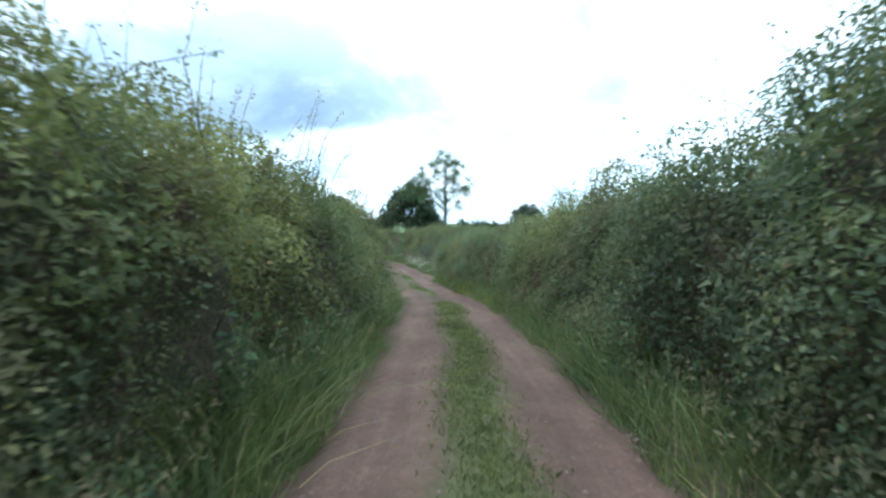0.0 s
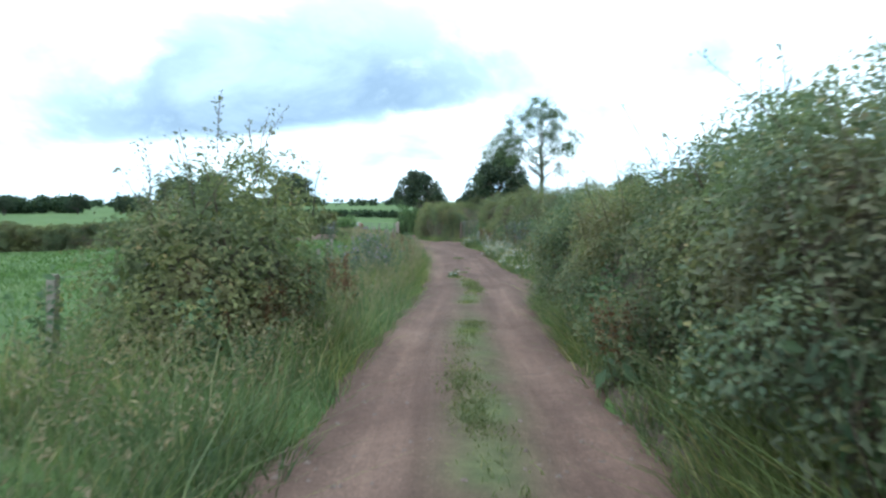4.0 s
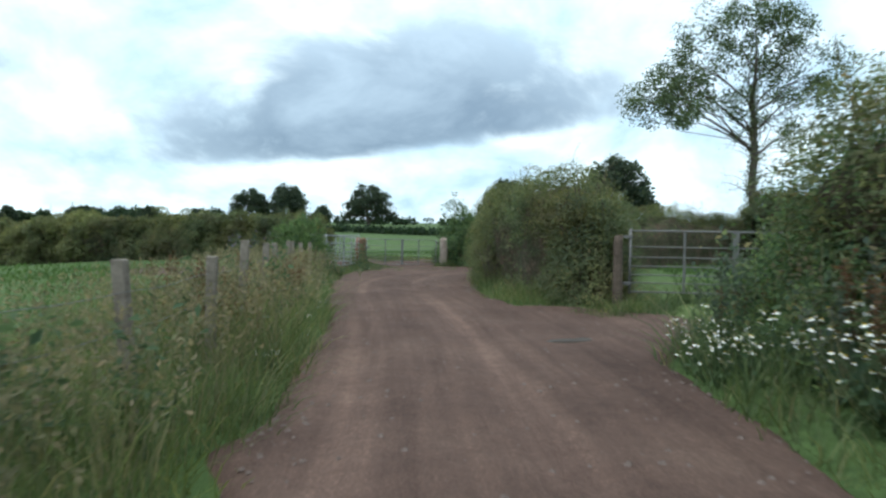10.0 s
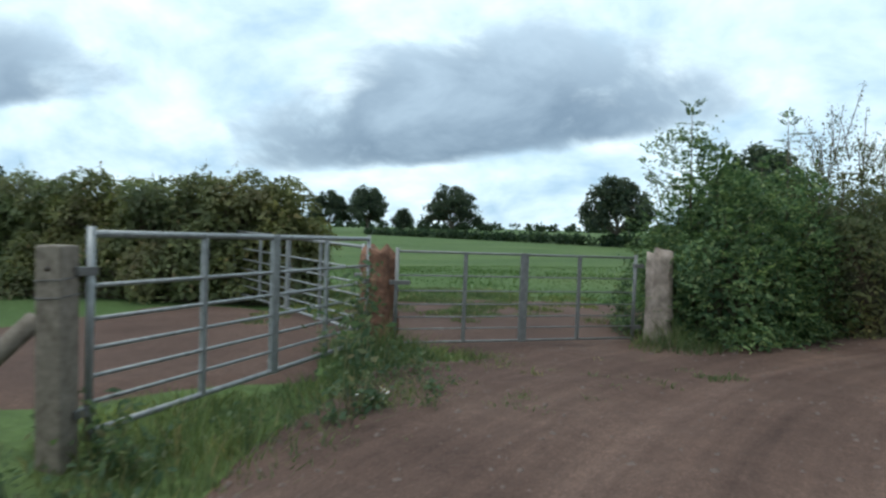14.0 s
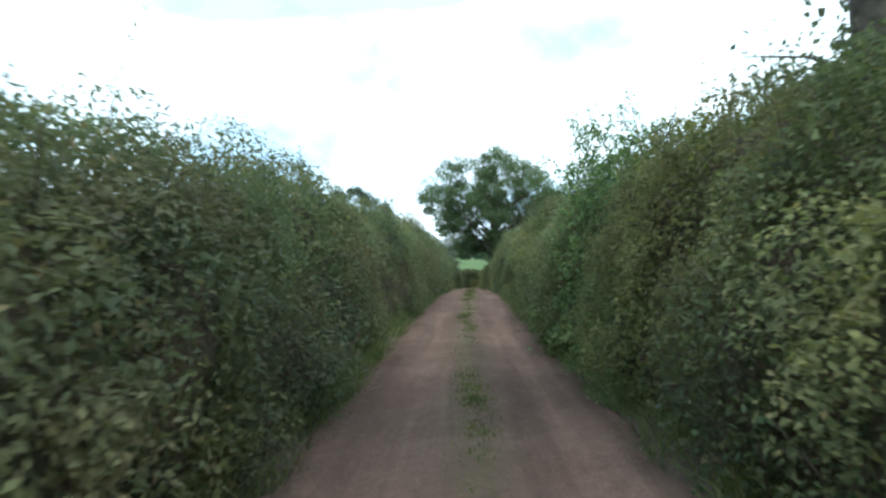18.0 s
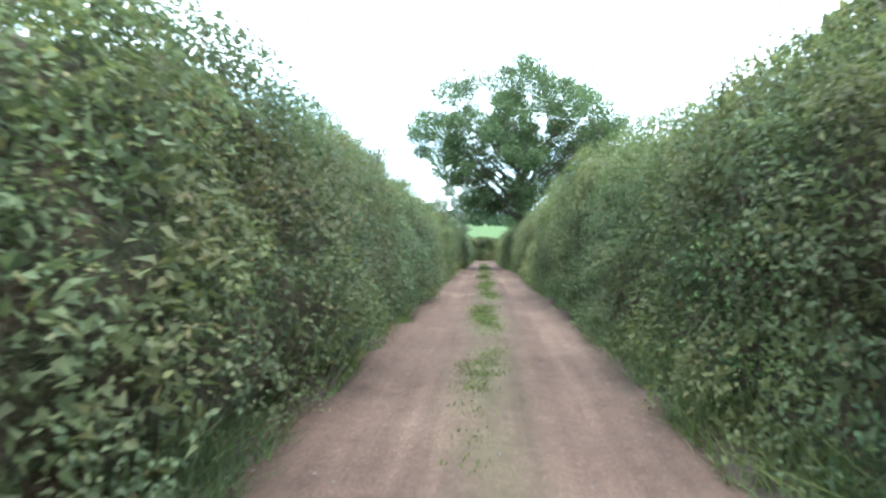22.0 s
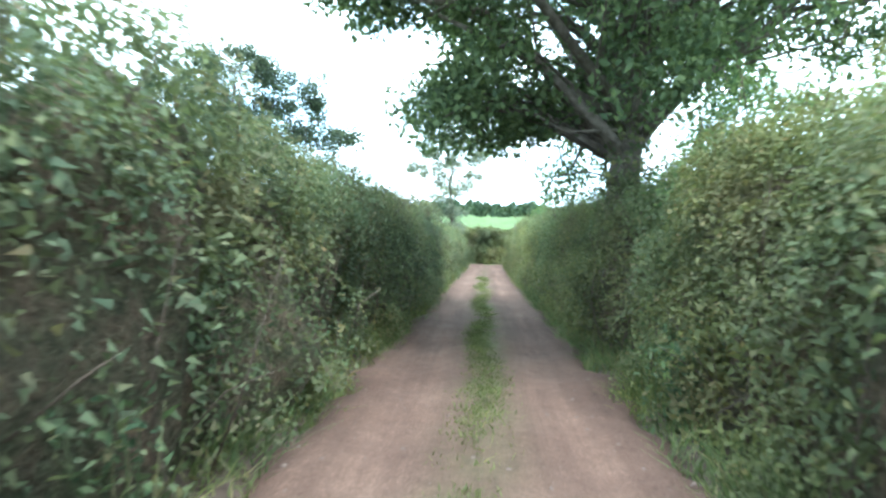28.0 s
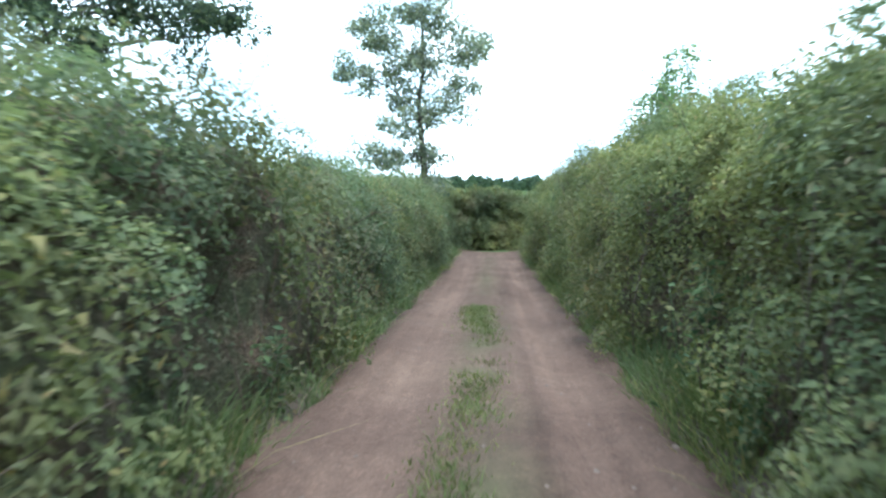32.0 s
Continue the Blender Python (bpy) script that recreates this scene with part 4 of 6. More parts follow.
# ash sapling clump by the gate post
bush(-12.15, 86.0, 1.7, 1.05, 2.45, 45, 420, 107, "bushy young ash growth with bright leaves beside the gate post", M_ASH, 0.075, 8, (0.3, 0.7), 1.4, 1500)


def ash_sapling(x, y, h, seed):
    """A slender upright shoot with whorls of long pinnate leaves."""
    rng = np.random.RandomState(seed)
    root = thing("sapling", on_ground(np.array([x, y])), "slender upright ash sapling rising out of the bushy growth", "sapling", "ash saplings")
    stem = [(0, 0, -0.1), (0.05, 0.03, h * 0.5), (0.02, 0.06, h)]
    part("stem", *tube(stem, [0.022, 0.015, 0.004], 6), M_TWIG, root, "thin grey-green stem", True)
    z = h - np.repeat(np.arange(0.02, h * 0.55, 0.11), 4)
    n = len(z)
    an = rng.uniform(0, 6.283, n)
    steep = np.where(z > h - 0.15, 1.2, 0.35)
    way = np.stack([np.cos(an), np.sin(an), steep], 1)
    part("foliage", *pinnate_leaves(np.stack([0 * z + 0.03, 0 * z + 0.05, z], 1), way, rng.uniform(0.16, 0.30, n), rng), M_ASH, root, "pinnate bright green leaves")["kind"] = "stuff"


for x, y, h, seed in ((-12.85, 85.2, 3.35, 141), (-12.5, 85.45, 2.75, 142), (-11.55, 86.5, 3.35, 143), (-11.9, 86.2, 2.7, 144), (-13.0, 85.3, 2.3, 145)):
    ash_sapling(x, y, h, seed)
bush(-10.5, 87.75, 1.5, 1.0, 2.8, 45, 420, 111, "wispy hawthorn bush between the gate and the lane hedge", M_HEDGE, 0.06, 60, (0.4, 1.2), 1.2)
# bush at the end of the wire fence
bush(-15.55, 75.65, 0.85, 1.0, 1.85, 20, 430, 108, "bright green leafy bush at the end of the wire fence", M_BRIGHT, 0.058, 60, (0.3, 0.75), 1.6, 900)
# taller growth that stands out of the lane hedges
bush(4.4, 94.6, 1.5, 1.1, 3.15, 38, 420, 121, "tall hazel bush standing out of the lane hedge", M_BRIGHT, 0.085, 30, (0.3, 0.9), 1.3)
bush(46.2, 133.9, 2.2, 1.1, 2.55, 38, 400, 122, "tall leafy elm growth in the lane hedge", M_HEDGE_B, 0.075, 40, (0.3, 0.8), 1.3)
bush(40.6, 122.3, 2.4, 1.1, 2.95, 38, 420, 123, "bright leafy growth in the lane hedge below the great tree", M_BRIGHT, 0.085, 36, (0.3, 0.8), 1.3)
bush(59.0, 137.3, 0.7, 0.6, 3.5, 38, 420, 124, "slender bright sapling standing out of the lane hedge", M_BRIGHT, 0.085, 14, (0.3, 0.8), 1.6)
bush(-6.5, 91.6, 1.0, 0.9, 2.9, 38, 420, 125, "tall hawthorn growth standing out of the lane hedge", M_HEDGE, 0.065, 40, (0.4, 1.1), 1.3)
# patches of other growth that push out of the lane hedges
MIXED = [(M_BRIGHT, 0.045, "bright hazel growth pushing out of the lane hedge"), (M_HEDGE_B, 0.043, "dark bramble mound leaning out of the lane hedge"),
         (M_WEED, 0.046, "tangled green nettles and cleavers against the hedge"), (M_HEDGE, 0.042, "hawthorn spray bulging from the lane hedge")]
grow = random.Random(77)
for n, (k, lat, h) in enumerate([(1.6, 1, 1.5), (2.9, -1, 1.7), (3.7, 1, 1.9), (4.9, -1, 1.4), (5.7, -1, 2.0), (6.6, -1, 1.3), (8.1, -1, 1.8), (20.9, 1, 2.0), (21.3, -1, 1.6), (21.75, 1, 2.2), (22.1, -1, 2.1),
                                 (22.6, 1, 1.4), (23.1, -1, 1.5), (23.5, 1, 2.1), (24.1, -1, 2.2), (24.6, 1, 1.7), (25.2, 1, 2.1), (25.7, -1, 1.8), (26.3, 1, 1.5), (26.8, -1, 2.2), (27.4, 1, 1.9), (28.2, -1, 1.6), (28.9, 1, 1.8), (29.5, -1, 2.0)]):
    s = s_of(k)
    off = 2.42 if k < 10 else 2.18
    x, y = at_lane(s, lat * off)
    t = LT[int(np.searchsorted(LS, s))]
    mt, lf, lb = MIXED[n % 4]
    bush(x, y, grow.uniform(0.9, 1.7), grow.uniform(0.52, 0.66), h, math.degrees(math.atan2(t[1], t[0])), 500, 900 + 10 * n, lb, mt, lf, 10, (0.2, 0.6), 1.5)
# hedges of the fields
hedge(np.array([(-19.0, 85.5), (-30, 83.6), (-42, 81.5), (-56, 79.0), (-74, 76.0)]), 0.9, np.array([1.9, 2.0, 2.3, 2.6, 2.7]), 200, 109, "field hedge with bare stems showing below", leaf=0.085, back=0.6, side=1, shoots=2.5)
hedge(np.array([(66.5, 157.2), (73.2, 152.9), (80.5, 148.0)]), 0.9, 2.6, 300, 110, "dense hedge closing the end of the lane", side=-1, back=0.4, leaf=0.09)


# ------------------------------------------------------------------ trees
def tree(name, x, y, height, trunk_r, fork, lobes, leaf, per, label, mat, seed, spread=0.75, twigs=1.0, z0=None, ivy=0, along=0.0, flat=0.62):
    """lobes: ellipsoids (dx, dy, z, rx, ry, rz, clumps) of the crown, over the trunk's foot."""
    rng = np.random.RandomState(seed)
    root = thing(name, (x, y, float(ground(x, y)) if z0 is None else z0), label, "tree")
    wood, P, N = [], [], []
    top = np.array([rng.normal() * 0.3, rng.normal() * 0.3, height * 0.8])
    f = np.linspace(0, 1, 9)[:, None]
    sway = np.concatenate([rng.normal(size=(9, 2)) * trunk_r * 0.5 * np.sin(f * 3.1), np.zeros((9, 1))], 1)
    trunk = f * top + sway
    trunk[0, 2] = -0.3
    rad = trunk_r * (1 - 0.82 * f[:, 0]) * (1 + 0.5 * np.exp(-f[:, 0] * 18))
    V, F = tube(trunk, rad, 10)
    part("trunk", V, F, M_BARK, root, "grey-brown trunk", True)

    def on_trunk(z):
        return np.array([np.interp(z, trunk[:, 2], trunk[:, k]) for k in range(3)])

    for dx, dy, z, rx, ry, rz, m in lobes:
        c = np.array([dx, dy, z])
        base = on_trunk(max(fork, z - max(rx, rz) * 1.0 - 0.25 * np.hypot(dx, dy)))
        r0 = np.interp(base[2], trunk[:, 2], rad) * 0.55
        mid = base * 0.5 + c * 0.5 + np.array([0, 0, 0.12 * np.linalg.norm(c - base)])
        limb = [base, base * 0.72 + mid * 0.28 + rng.normal(size=3) * 0.12, mid, c]
        part("limb", *tube(limb, [r0, r0 * 0.75, r0 * 0.5, r0 * 0.22], 7), M_BARK, root, "", True)
        for _ in range(int(m)):
            v = unit(rng.normal(size=3))
            q = c + v * np.array([rx, ry, rz]) * rng.uniform(0.45, 1.0) ** 0.6
            if rng.rand() < along:
                q = mid + (c - mid) * rng.uniform(-0.5, 0.9) + v * np.array([rx, ry, rz]) * 0.55
            start = limb[rng.randint(1, 4)] + rng.normal(size=3) * 0.1
            k = start * 0.5 + q * 0.5 + rng.normal(size=3) * 0.25 + [0, 0, 0.2]
            wood.append(tube([start, k, q], [r0 * 0.3 * twigs, r0 * 0.17 * twigs, 0.012], 4))
            cr = spread * rng.uniform(0.6, 1.25)
            pts = rng.normal(size=(per, 3))
            pts = pts / np.linalg.norm(pts, axis=1, keepdims=True) * rng.uniform(0.15, 1.0, (per, 1)) ** 0.5
            P.append(q + pts * np.array([cr, cr, cr * flat]))
            N.append(pts * 0.6 + [0, 0, 0.7])
    if ivy:
        # ivy leaves close round the trunk, and thin side shoots out of it
        z = rng.uniform(0.5, fork + 4.5, ivy)
        an = rng.uniform(0, 6.283, ivy)
        out = np.stack([np.cos(an), np.sin(an), 0 * an], 1)
        cen = np.stack([on_trunk(q) for q in z])
        rr = np.interp(z, trunk[:, 2], rad) + np.abs(rng.normal(size=ivy)) * 0.10
        V, F = leaf_mesh(cen + out * rr[:, None], out + [0, 0, 0.3], 0.10 * rng.uniform(0.6, 1.4, ivy), rng, 0.8, 0.5)
        part("ivy", V, F, M_HEDGE_B, root, "dark ivy leaves clothing the trunk")["kind"] = "stuff"
        sprays = []
        for _ in range(46):
            s0 = on_trunk(rng.uniform(2.6, fork + 4.5))
            an = rng.uniform(0, 6.283)
            ln = rng.uniform(0.5, 1.5)
            q = s0 + np.array([math.cos(an) * ln, math.sin(an) * ln, ln * rng.uniform(-0.1, 0.6)])
            k = (s0 + q) / 2 + [0, 0, 0.12]
            wood.append(tube([s0, k, q], [0.022, 0.014, 0.006], 4))
            pts = q * 0.35 + k * 0.65 + (q - k) * rng.uniform(-0.3, 0.8, (26, 1)) + rng.normal(size=(26, 3)) * 0.16
            sprays.append(leaf_mesh(pts, rng.normal(size=pts.shape) * 0.5 + [0, 0, 0.7], 0.075 * rng.uniform(0.6, 1.4, len(pts)), rng, 0.5))
        part("twig_foliage", *join(sprays), mat, root)["kind"] = "stuff"
    V, F = join(wood)
    part("twig_growth", V, F, M_BARK, root, "thin branches")["kind"] = "stuff"
    P, N = np.concatenate(P), np.concatenate(N)
    V, F = leaf_mesh(P, N, leaf * rng.uniform(0.6, 1.4, len(P)), rng, 0.6, 0.5)
    part("crown", V, F, mat, root, "crown of small leaves with gaps")["kind"] = "stuff"
    return root


# great tree in the inner hedge of the second lane
GREAT = [(0.0, 0.0, 11.0, 2.2, 2.2, 1.2, 20), (-2.4, 2.0, 10.2, 1.9, 1.9, 1.3, 15), (2.6, -2.0, 10.3, 1.9, 1.9, 1.3, 15), (1.8, 2.6, 9.4, 1.9, 1.9, 1.2, 12), (-2.0, -2.4, 9.6, 1.9, 1.9, 1.3, 13)]
GREAT += [(0.6, 0.8, 8.2, 2.4, 2.4, 1.4, 16), (-1.4, -0.4, 7.2, 2.2, 2.2, 1.3, 13), (1.8, -1.0, 7.0, 2.2, 2.2, 1.3, 12)]
for k in range(8):
    an = 0.55 + k * 0.785
    GREAT.append((4.9 * math.cos(an), 4.9 * math.sin(an), 7.7 + 0.6 * (k % 2), 1.8, 1.8, 1.5, 19 if k > 4 else 15))
for k in range(7):
    an = 0.2 + k * 0.9
    reach = 5.0 if 1.5 < an < 3.5 else 5.5
    GREAT.append((reach * math.cos(an), reach * math.sin(an), 6.0 + 0.4 * (k % 3), 1.2, 1.2, 0.8, 7))
GREAT += [(-2.4, 1.8, 4.9, 1.4, 1.4, 0.9, 9), (1.6, -2.2, 5.2, 1.6, 1.6, 1.0, 10), (-1.6, -1.6, 4.6, 1.4, 1.4, 0.9, 8), (5.4, 4.2, 3.2, 0.6, 0.6, 0.5, 3), (4.9, 3.6, 4.2, 0.9, 0.9, 0.5, 4), (6.2, 3.8, 4.0, 0.8, 0.8, 0.5, 2), (3.6, 2.4, 4.8, 1.0, 1.0, 0.5, 5), (1.0, 1.0, 4.2, 1.0, 1.0, 0.6, 4),
          (-1.5, 2.2, 3.7, 0.7, 0.7, 0.4, 7), (-0.2, 3.2, 4.0, 0.8, 0.8, 0.5, 7), (-3.2, 3.0, 5.4, 0.8, 0.8, 0.5, 5), (-0.5, 1.3, 3.8, 0.8, 0.8, 0.4, 4), (1.6, 3.0, 3.7, 0.8, 0.8, 0.4, 5)]
tree("tree", 42.3, 125.0, 12.2, 0.31, 2.9, GREAT, 0.125, 320, "large spreading broadleaf tree rising from the lane hedge", M_TREE, 201, 0.79, 0.8, ivy=2600, along=0.10, flat=0.8)
# oak in the field beyond
tree("tree", 56.0, 159.0, 13.5, 0.42, 4.0,
     [(0, 0, 11.4, 3.0, 3.0, 1.7, 22), (-2.6, 1.6, 10.2, 2.4, 2.4, 1.5, 14), (2.8, -1.6, 10.4, 2.4, 2.4, 1.5, 15), (-4.6, 2.6, 8.8, 2.0, 2.0, 1.4, 11), (4.6, -2.6, 8.6, 2.0, 2.0, 1.5, 12), (5.9, -3.4, 7.2, 1.4, 1.4, 1.1, 7),
      (-1.0, -2.6, 8.0, 2.2, 2.2, 1.3, 11), (-5.4, 3.2, 6.8, 1.5, 1.5, 1.1, 7), (1.4, 2.4, 8.6, 2.0, 2.0, 1.4, 9), (2.2, -1.2, 6.6, 1.5, 1.5, 1.0, 6)],
     0.20, 240, "dark open-crowned oak standing in a field", M_OAK, 202, 0.85, flat=0.85)
# slim tree at the lane's end
tree("tree", 66.9, 149.9, 11.0, 0.17, 2.2,
     [(0, 0, 9.2, 1.1, 1.1, 1.2, 20), (-1.2, 0.9, 8.0, 1.0, 1.0, 0.9, 14), (0.9, -0.7, 7.6, 1.1, 1.1, 0.9, 16), (-0.3, 0.3, 6.4, 1.2, 1.2, 1.0, 16), (-1.8, 1.4, 6.4, 0.9, 0.9, 0.7, 9), (-0.6, 0.4, 4.8, 1.1, 1.1, 0.9, 13), (-1.5, 1.1, 3.4, 0.9, 0.9, 0.7, 9), (0.9, -0.7, 5.6, 0.9, 0.9, 0.7, 9), (0.3, -0.3, 3.2, 1.0, 1.0, 0.8, 10)],
     0.13, 150, "slim sparse silvery-green tree at the end of the lane", M_SILVER, 203, 0.62)
# ash in the hedge near the corner
tree("tree", 0.6, 90.9, 13.6, 0.25, 4.4,
     [(-0.2, 0, 12.5, 1.6, 1.6, 1.1, 15), (-1.9, 0.2, 11.6, 1.5, 1.5, 1.1, 14), (1.1, -0.3, 11.5, 1.3, 1.3, 1.0, 12), (-0.4, 0.9, 10.4, 1.5, 1.5, 1.1, 10), (1.9, -0.6, 10.1, 1.1, 1.1, 0.9, 9), (-2.6, 0.4, 9.8, 1.6, 1.6, 1.2, 14),
      (0.9, 0.5, 8.9, 1.1, 1.1, 0.9, 6), (2.2, -0.8, 8.2, 1.0, 1.0, 0.8, 7), (-3.9, 0.6, 9.0, 1.6, 1.6, 1.2, 17), (-4.9, 0.8, 8.2, 1.5, 1.5, 1.0, 18), (-3.2, -0.8, 7.8, 1.3, 1.3, 0.9, 11), (-1.4, 0.4, 8.0, 1.2, 1.2, 0.9, 6), (1.8, 0.6, 6.6, 0.9, 0.9, 0.7, 5), (2.9, -0.5, 9.2, 1.0, 1.0, 0.8, 6)],
     0.13, 155, "tall open ash tree with visible branches in the hedge line", M_TREE, 204, 0.66, ivy=2200, along=0.2, flat=0.9)


def far_oak(seed, label):
    return tree("tree", 0, 0, 13.0, 0.5, 2.6,
                [(0, 0, 10.4, 3.6, 3.6, 2.2, 26), (-2.6, 0.8, 9.2, 2.8, 2.8, 2.0, 16), (2.8, -0.6, 9.0, 2.8, 2.8, 2.0, 16), (-4.6, 0.6, 6.8, 2.3, 2.3, 1.8, 14), (4.8, -0.6, 6.6, 2.3, 2.3, 1.8, 14), (0.4, 3.2, 7.4, 2.8, 2.8, 2.0, 12), (0.2, -3.2, 7.2, 2.8, 2.8, 2.0, 12),
                 (-5.8, -0.4, 4.6, 1.5, 1.5, 1.0, 7), (5.8, 0.6, 4.4, 1.5, 1.5, 1.0, 7), (2.6, -1.6, 5.0, 1.6, 1.6, 1.0, 6), (-2.6, 1.6, 5.0, 1.6, 1.6, 1.0, 6)],
                0.62, 62, label, M_OAK, seed, 1.35, z0=-0.2, flat=0.8)


OAKS = [far_oak(211, "dark rounded oak standing alone in pasture"), far_oak(212, "dark rounded oak standing in pasture"), far_oak(213, "dark oak in a distant hedgerow")]
FIRST = [(-92.7, 273.0, 1.26), (-31.3, 202.0, 1.02), (-145.0, 313.6, 1.45)]
MORE = [(-159.4, 308.6, 1.3), (-132.2, 319.2, 0.8), (-9.0, 188.0, 1.28), (-118.0, 135.0, 1.15), (-127.0, 121.0, 1.1), (-116.5, 141.0, 1.0), (29.0, 232.0, 0.95), (41.0, 228.0, 0.85), (-22.0, 268.0, 0.7), (-8.0, 280.0, 0.7),
        (-180.0, 300.0, 0.62), (-192.0, 286.0, 0.66), (-206.0, 262.0, 0.58), (-223.0, 250.0, 0.6), (-58.0, 420.0, 0.7), (-44.0, 430.0, 0.6), (150.0, 330.0, 0.9), (96.0, 196.0, 0.45)]


def oak_pose(k, x, y, size):
    z = far_height(np.array([x]), np.array([y]))[0] if not (GX0 < x < GX1 and GY0 < y < GY1) else float(ground(x, y))
    return pose(x, y, float(z) - 0.3, 0, 0, 47.0 * k) @ Matrix.Diagonal((size, size, size, 1))


for k, (x, y, size) in enumerate(FIRST):
    OAKS[k].matrix_basis = oak_pose(k, x, y, size)
    tagged(OAKS[k], group="field oaks")
for k, (x, y, size) in enumerate(MORE):
    src = OAKS[k % 3]
    cp = copy_thing(src, pose(0, 0, 0))
    cp.matrix_basis = oak_pose(k + 5, x, y, size)


def far_wood(points, seed, label, leaf, height, depth, n, vary=(0.55, 1.1)):
    """A distant wood: an uneven band of many leaf clumps over a plan line."""
    rng = np.random.RandomState(seed)
    points = np.asarray(points, float)
    d = np.r_[0, np.cumsum(np.hypot(*np.diff(points, axis=0).T))]
    m = max(6, int(d[-1] / (height * (0.55 if vary[0] < 0.7 else 0.25))))
    ts = rng.uniform(0, d[-1], m)
    tx, ty = np.interp(ts, d, points[:, 0]) + rng.normal(size=m) * depth, np.interp(ts, d, points[:, 1]) + rng.normal(size=m) * depth
    th = height * rng.uniform(*vary, m)
    tz = far_height(tx, ty)
    k = rng.randint(0, m, n)
    v = unit(rng.normal(size=(n, 3))) * rng.uniform(0.3, 1, (n, 1)) ** 0.4
    x, y = tx[k] + v[:, 0] * th[k] * 0.55, ty[k] + v[:, 1] * th[k] * 0.55
    z = tz[k] + th[k] * (0.5 + 0.5 * v[:, 2])
    P = np.stack([x, y, z], 1)
    V, F = leaf_mesh(P, rng.normal(size=P.shape) + [0, 0, 0.8], leaf * rng.uniform(0.6, 1.4, n), rng, 0.8, 0.2)
    ob = part("far_wood", V, F, M_FARWOOD)
    return tagged(ob, label, "woodland", "", "stuff")


far_wood([(-330, 250), (-240, 300), (-190, 330)], 301, "dark belt of distant trees behind the fields", 1.4, 8.0, 5, 15000)
far_wood([(-420, 560), (-200, 640), (0, 650), (200, 600)], 302, "thin line of far hedgerow trees on the ridge", 3.0, 7, 4, 5000)
far_wood([(-120, 268), (-70, 232), (-25, 196), (25, 172)], 303, "low trimmed distant field hedge", 0.75, 2.1, 0.25, 12000, (0.85, 1.0))
far_wood([(120, 470), (330, 480), (520, 420), (640, 300)], 304, "low far hedgerow across the green slope", 2.2, 6, 3, 6000)
far_wood([(420, 860), (620, 760), (820, 600), (900, 420)], 305, "wooded hill on the horizon", 6.0, 13, 22, 9000)
far_wood([(560, 900), (760, 780), (980, 600)], 306, "darker wood on the crest of the hill", 7.0, 18, 22, 8000)


# ------------------------------------------------------------------ gates, posts and fences
def rounded_box(bm, x0, y0, z0, x1, y1, z1, bev=0.006):
    made = bmesh.ops.create_cube(bm, size=1.0)["verts"]
    for v in made:
        v.co = Vector(((x0 + x1) / 2 + v.co.x * (x1 - x0), (y0 + y1) / 2 + v.co.y * (y1 - y0), (z0 + z1) / 2 + v.co.z * (z1 - z0)))
    es = list({e for v in made for e in v.link_edges})
    bmesh.ops.bevel(bm, geom=es, offset=bev, segments=2, affect="EDGES", profile=0.6)


def bar_part(name, root, a, b, r, sides=8, mat=None, label=""):
    V, F = tube([a, (np.array(a) + np.array(b)) / 2, b], [r, r, r], sides)
    return part(name, V, F, mat or M_GALV, root, label, True)


def field_gate(length, label, mat=None, thin=1.0, tall=1.0):
    """A galvanised seven-rail gate along +x from its hinge side, foot at z = 0."""
    g = thing("field_gate", (0, 0, 0), label, "gate", "galvanised field gates")
    heights = [1.25, 0.97, 0.79, 0.63, 0.48, 0.34, 0.18]
    for i, z in enumerate(heights):
        r = 0.021 if i in (0, 6) else 0.013
        bar_part("rail", g, (0.0, 0, z), (length, 0, z), r * thin, 8, mat)
    for x in (0.0, length):
        bar_part("stile", g, (x, 0, 0.14), (x, 0, 1.29), 0.024, 8, mat)
    bm = bmesh.new()
    rounded_box(bm, length / 2 - 0.05, -0.022, 0.16, length / 2 + 0.05, 0.022, 1.27)
    bm_part("centre_upright", bm, mat or M_GALV, g, "wide flat centre upright")
    for x in (length * 0.26, length * 0.74):
        bm = bmesh.new()
        rounded_box(bm, x - 0.02, -0.02, 0.17, x + 0.02, 0.02, 1.26, 0.004)
        bm_part("brace", bm, mat or M_GALV, g)
    if tall != 1.0:
        for ob in g.children:
            ob.scale.z = tall
    bm = bmesh.new()
    rounded_box(bm, length - 0.16, -0.035, 0.86, length + 0.08, 0.035, 0.91, 0.004)
    bm_part("latch", bm, M_WIRE, g, "dull steel latch")
    for z in (0.30, 1.12):
        bm = bmesh.new()
        rounded_box(bm, -0.12, -0.03, z, 0.03, 0.03, z + 0.05, 0.004)
        bm_part("hinge", bm, M_WIRE, g, "dull steel hinge")
    return g


def place_gate(g, a, b, dz=0.0, tilt=0.0):
    a3, b3 = on_ground(np.array(a)), on_ground(np.array(b))
    ang = math.degrees(math.atan2(b[1] - a[1], b[0] - a[0]))
    g.matrix_basis = pose(a3[0], a3[1], min(a3[2], b3[2]) + dz, 0, tilt, ang)


def gate_between(a, b, label, dz=0.0, tilt=0.0, foot=None, mat=None, thin=1.0, tall=1.0):
    g = field_gate(math.hypot(b[0] - a[0], b[1] - a[1]), label, mat, thin, tall)
    place_gate(g, a, b, dz, tilt)
    if foot is not None:
        g.location.z = foot
    return g


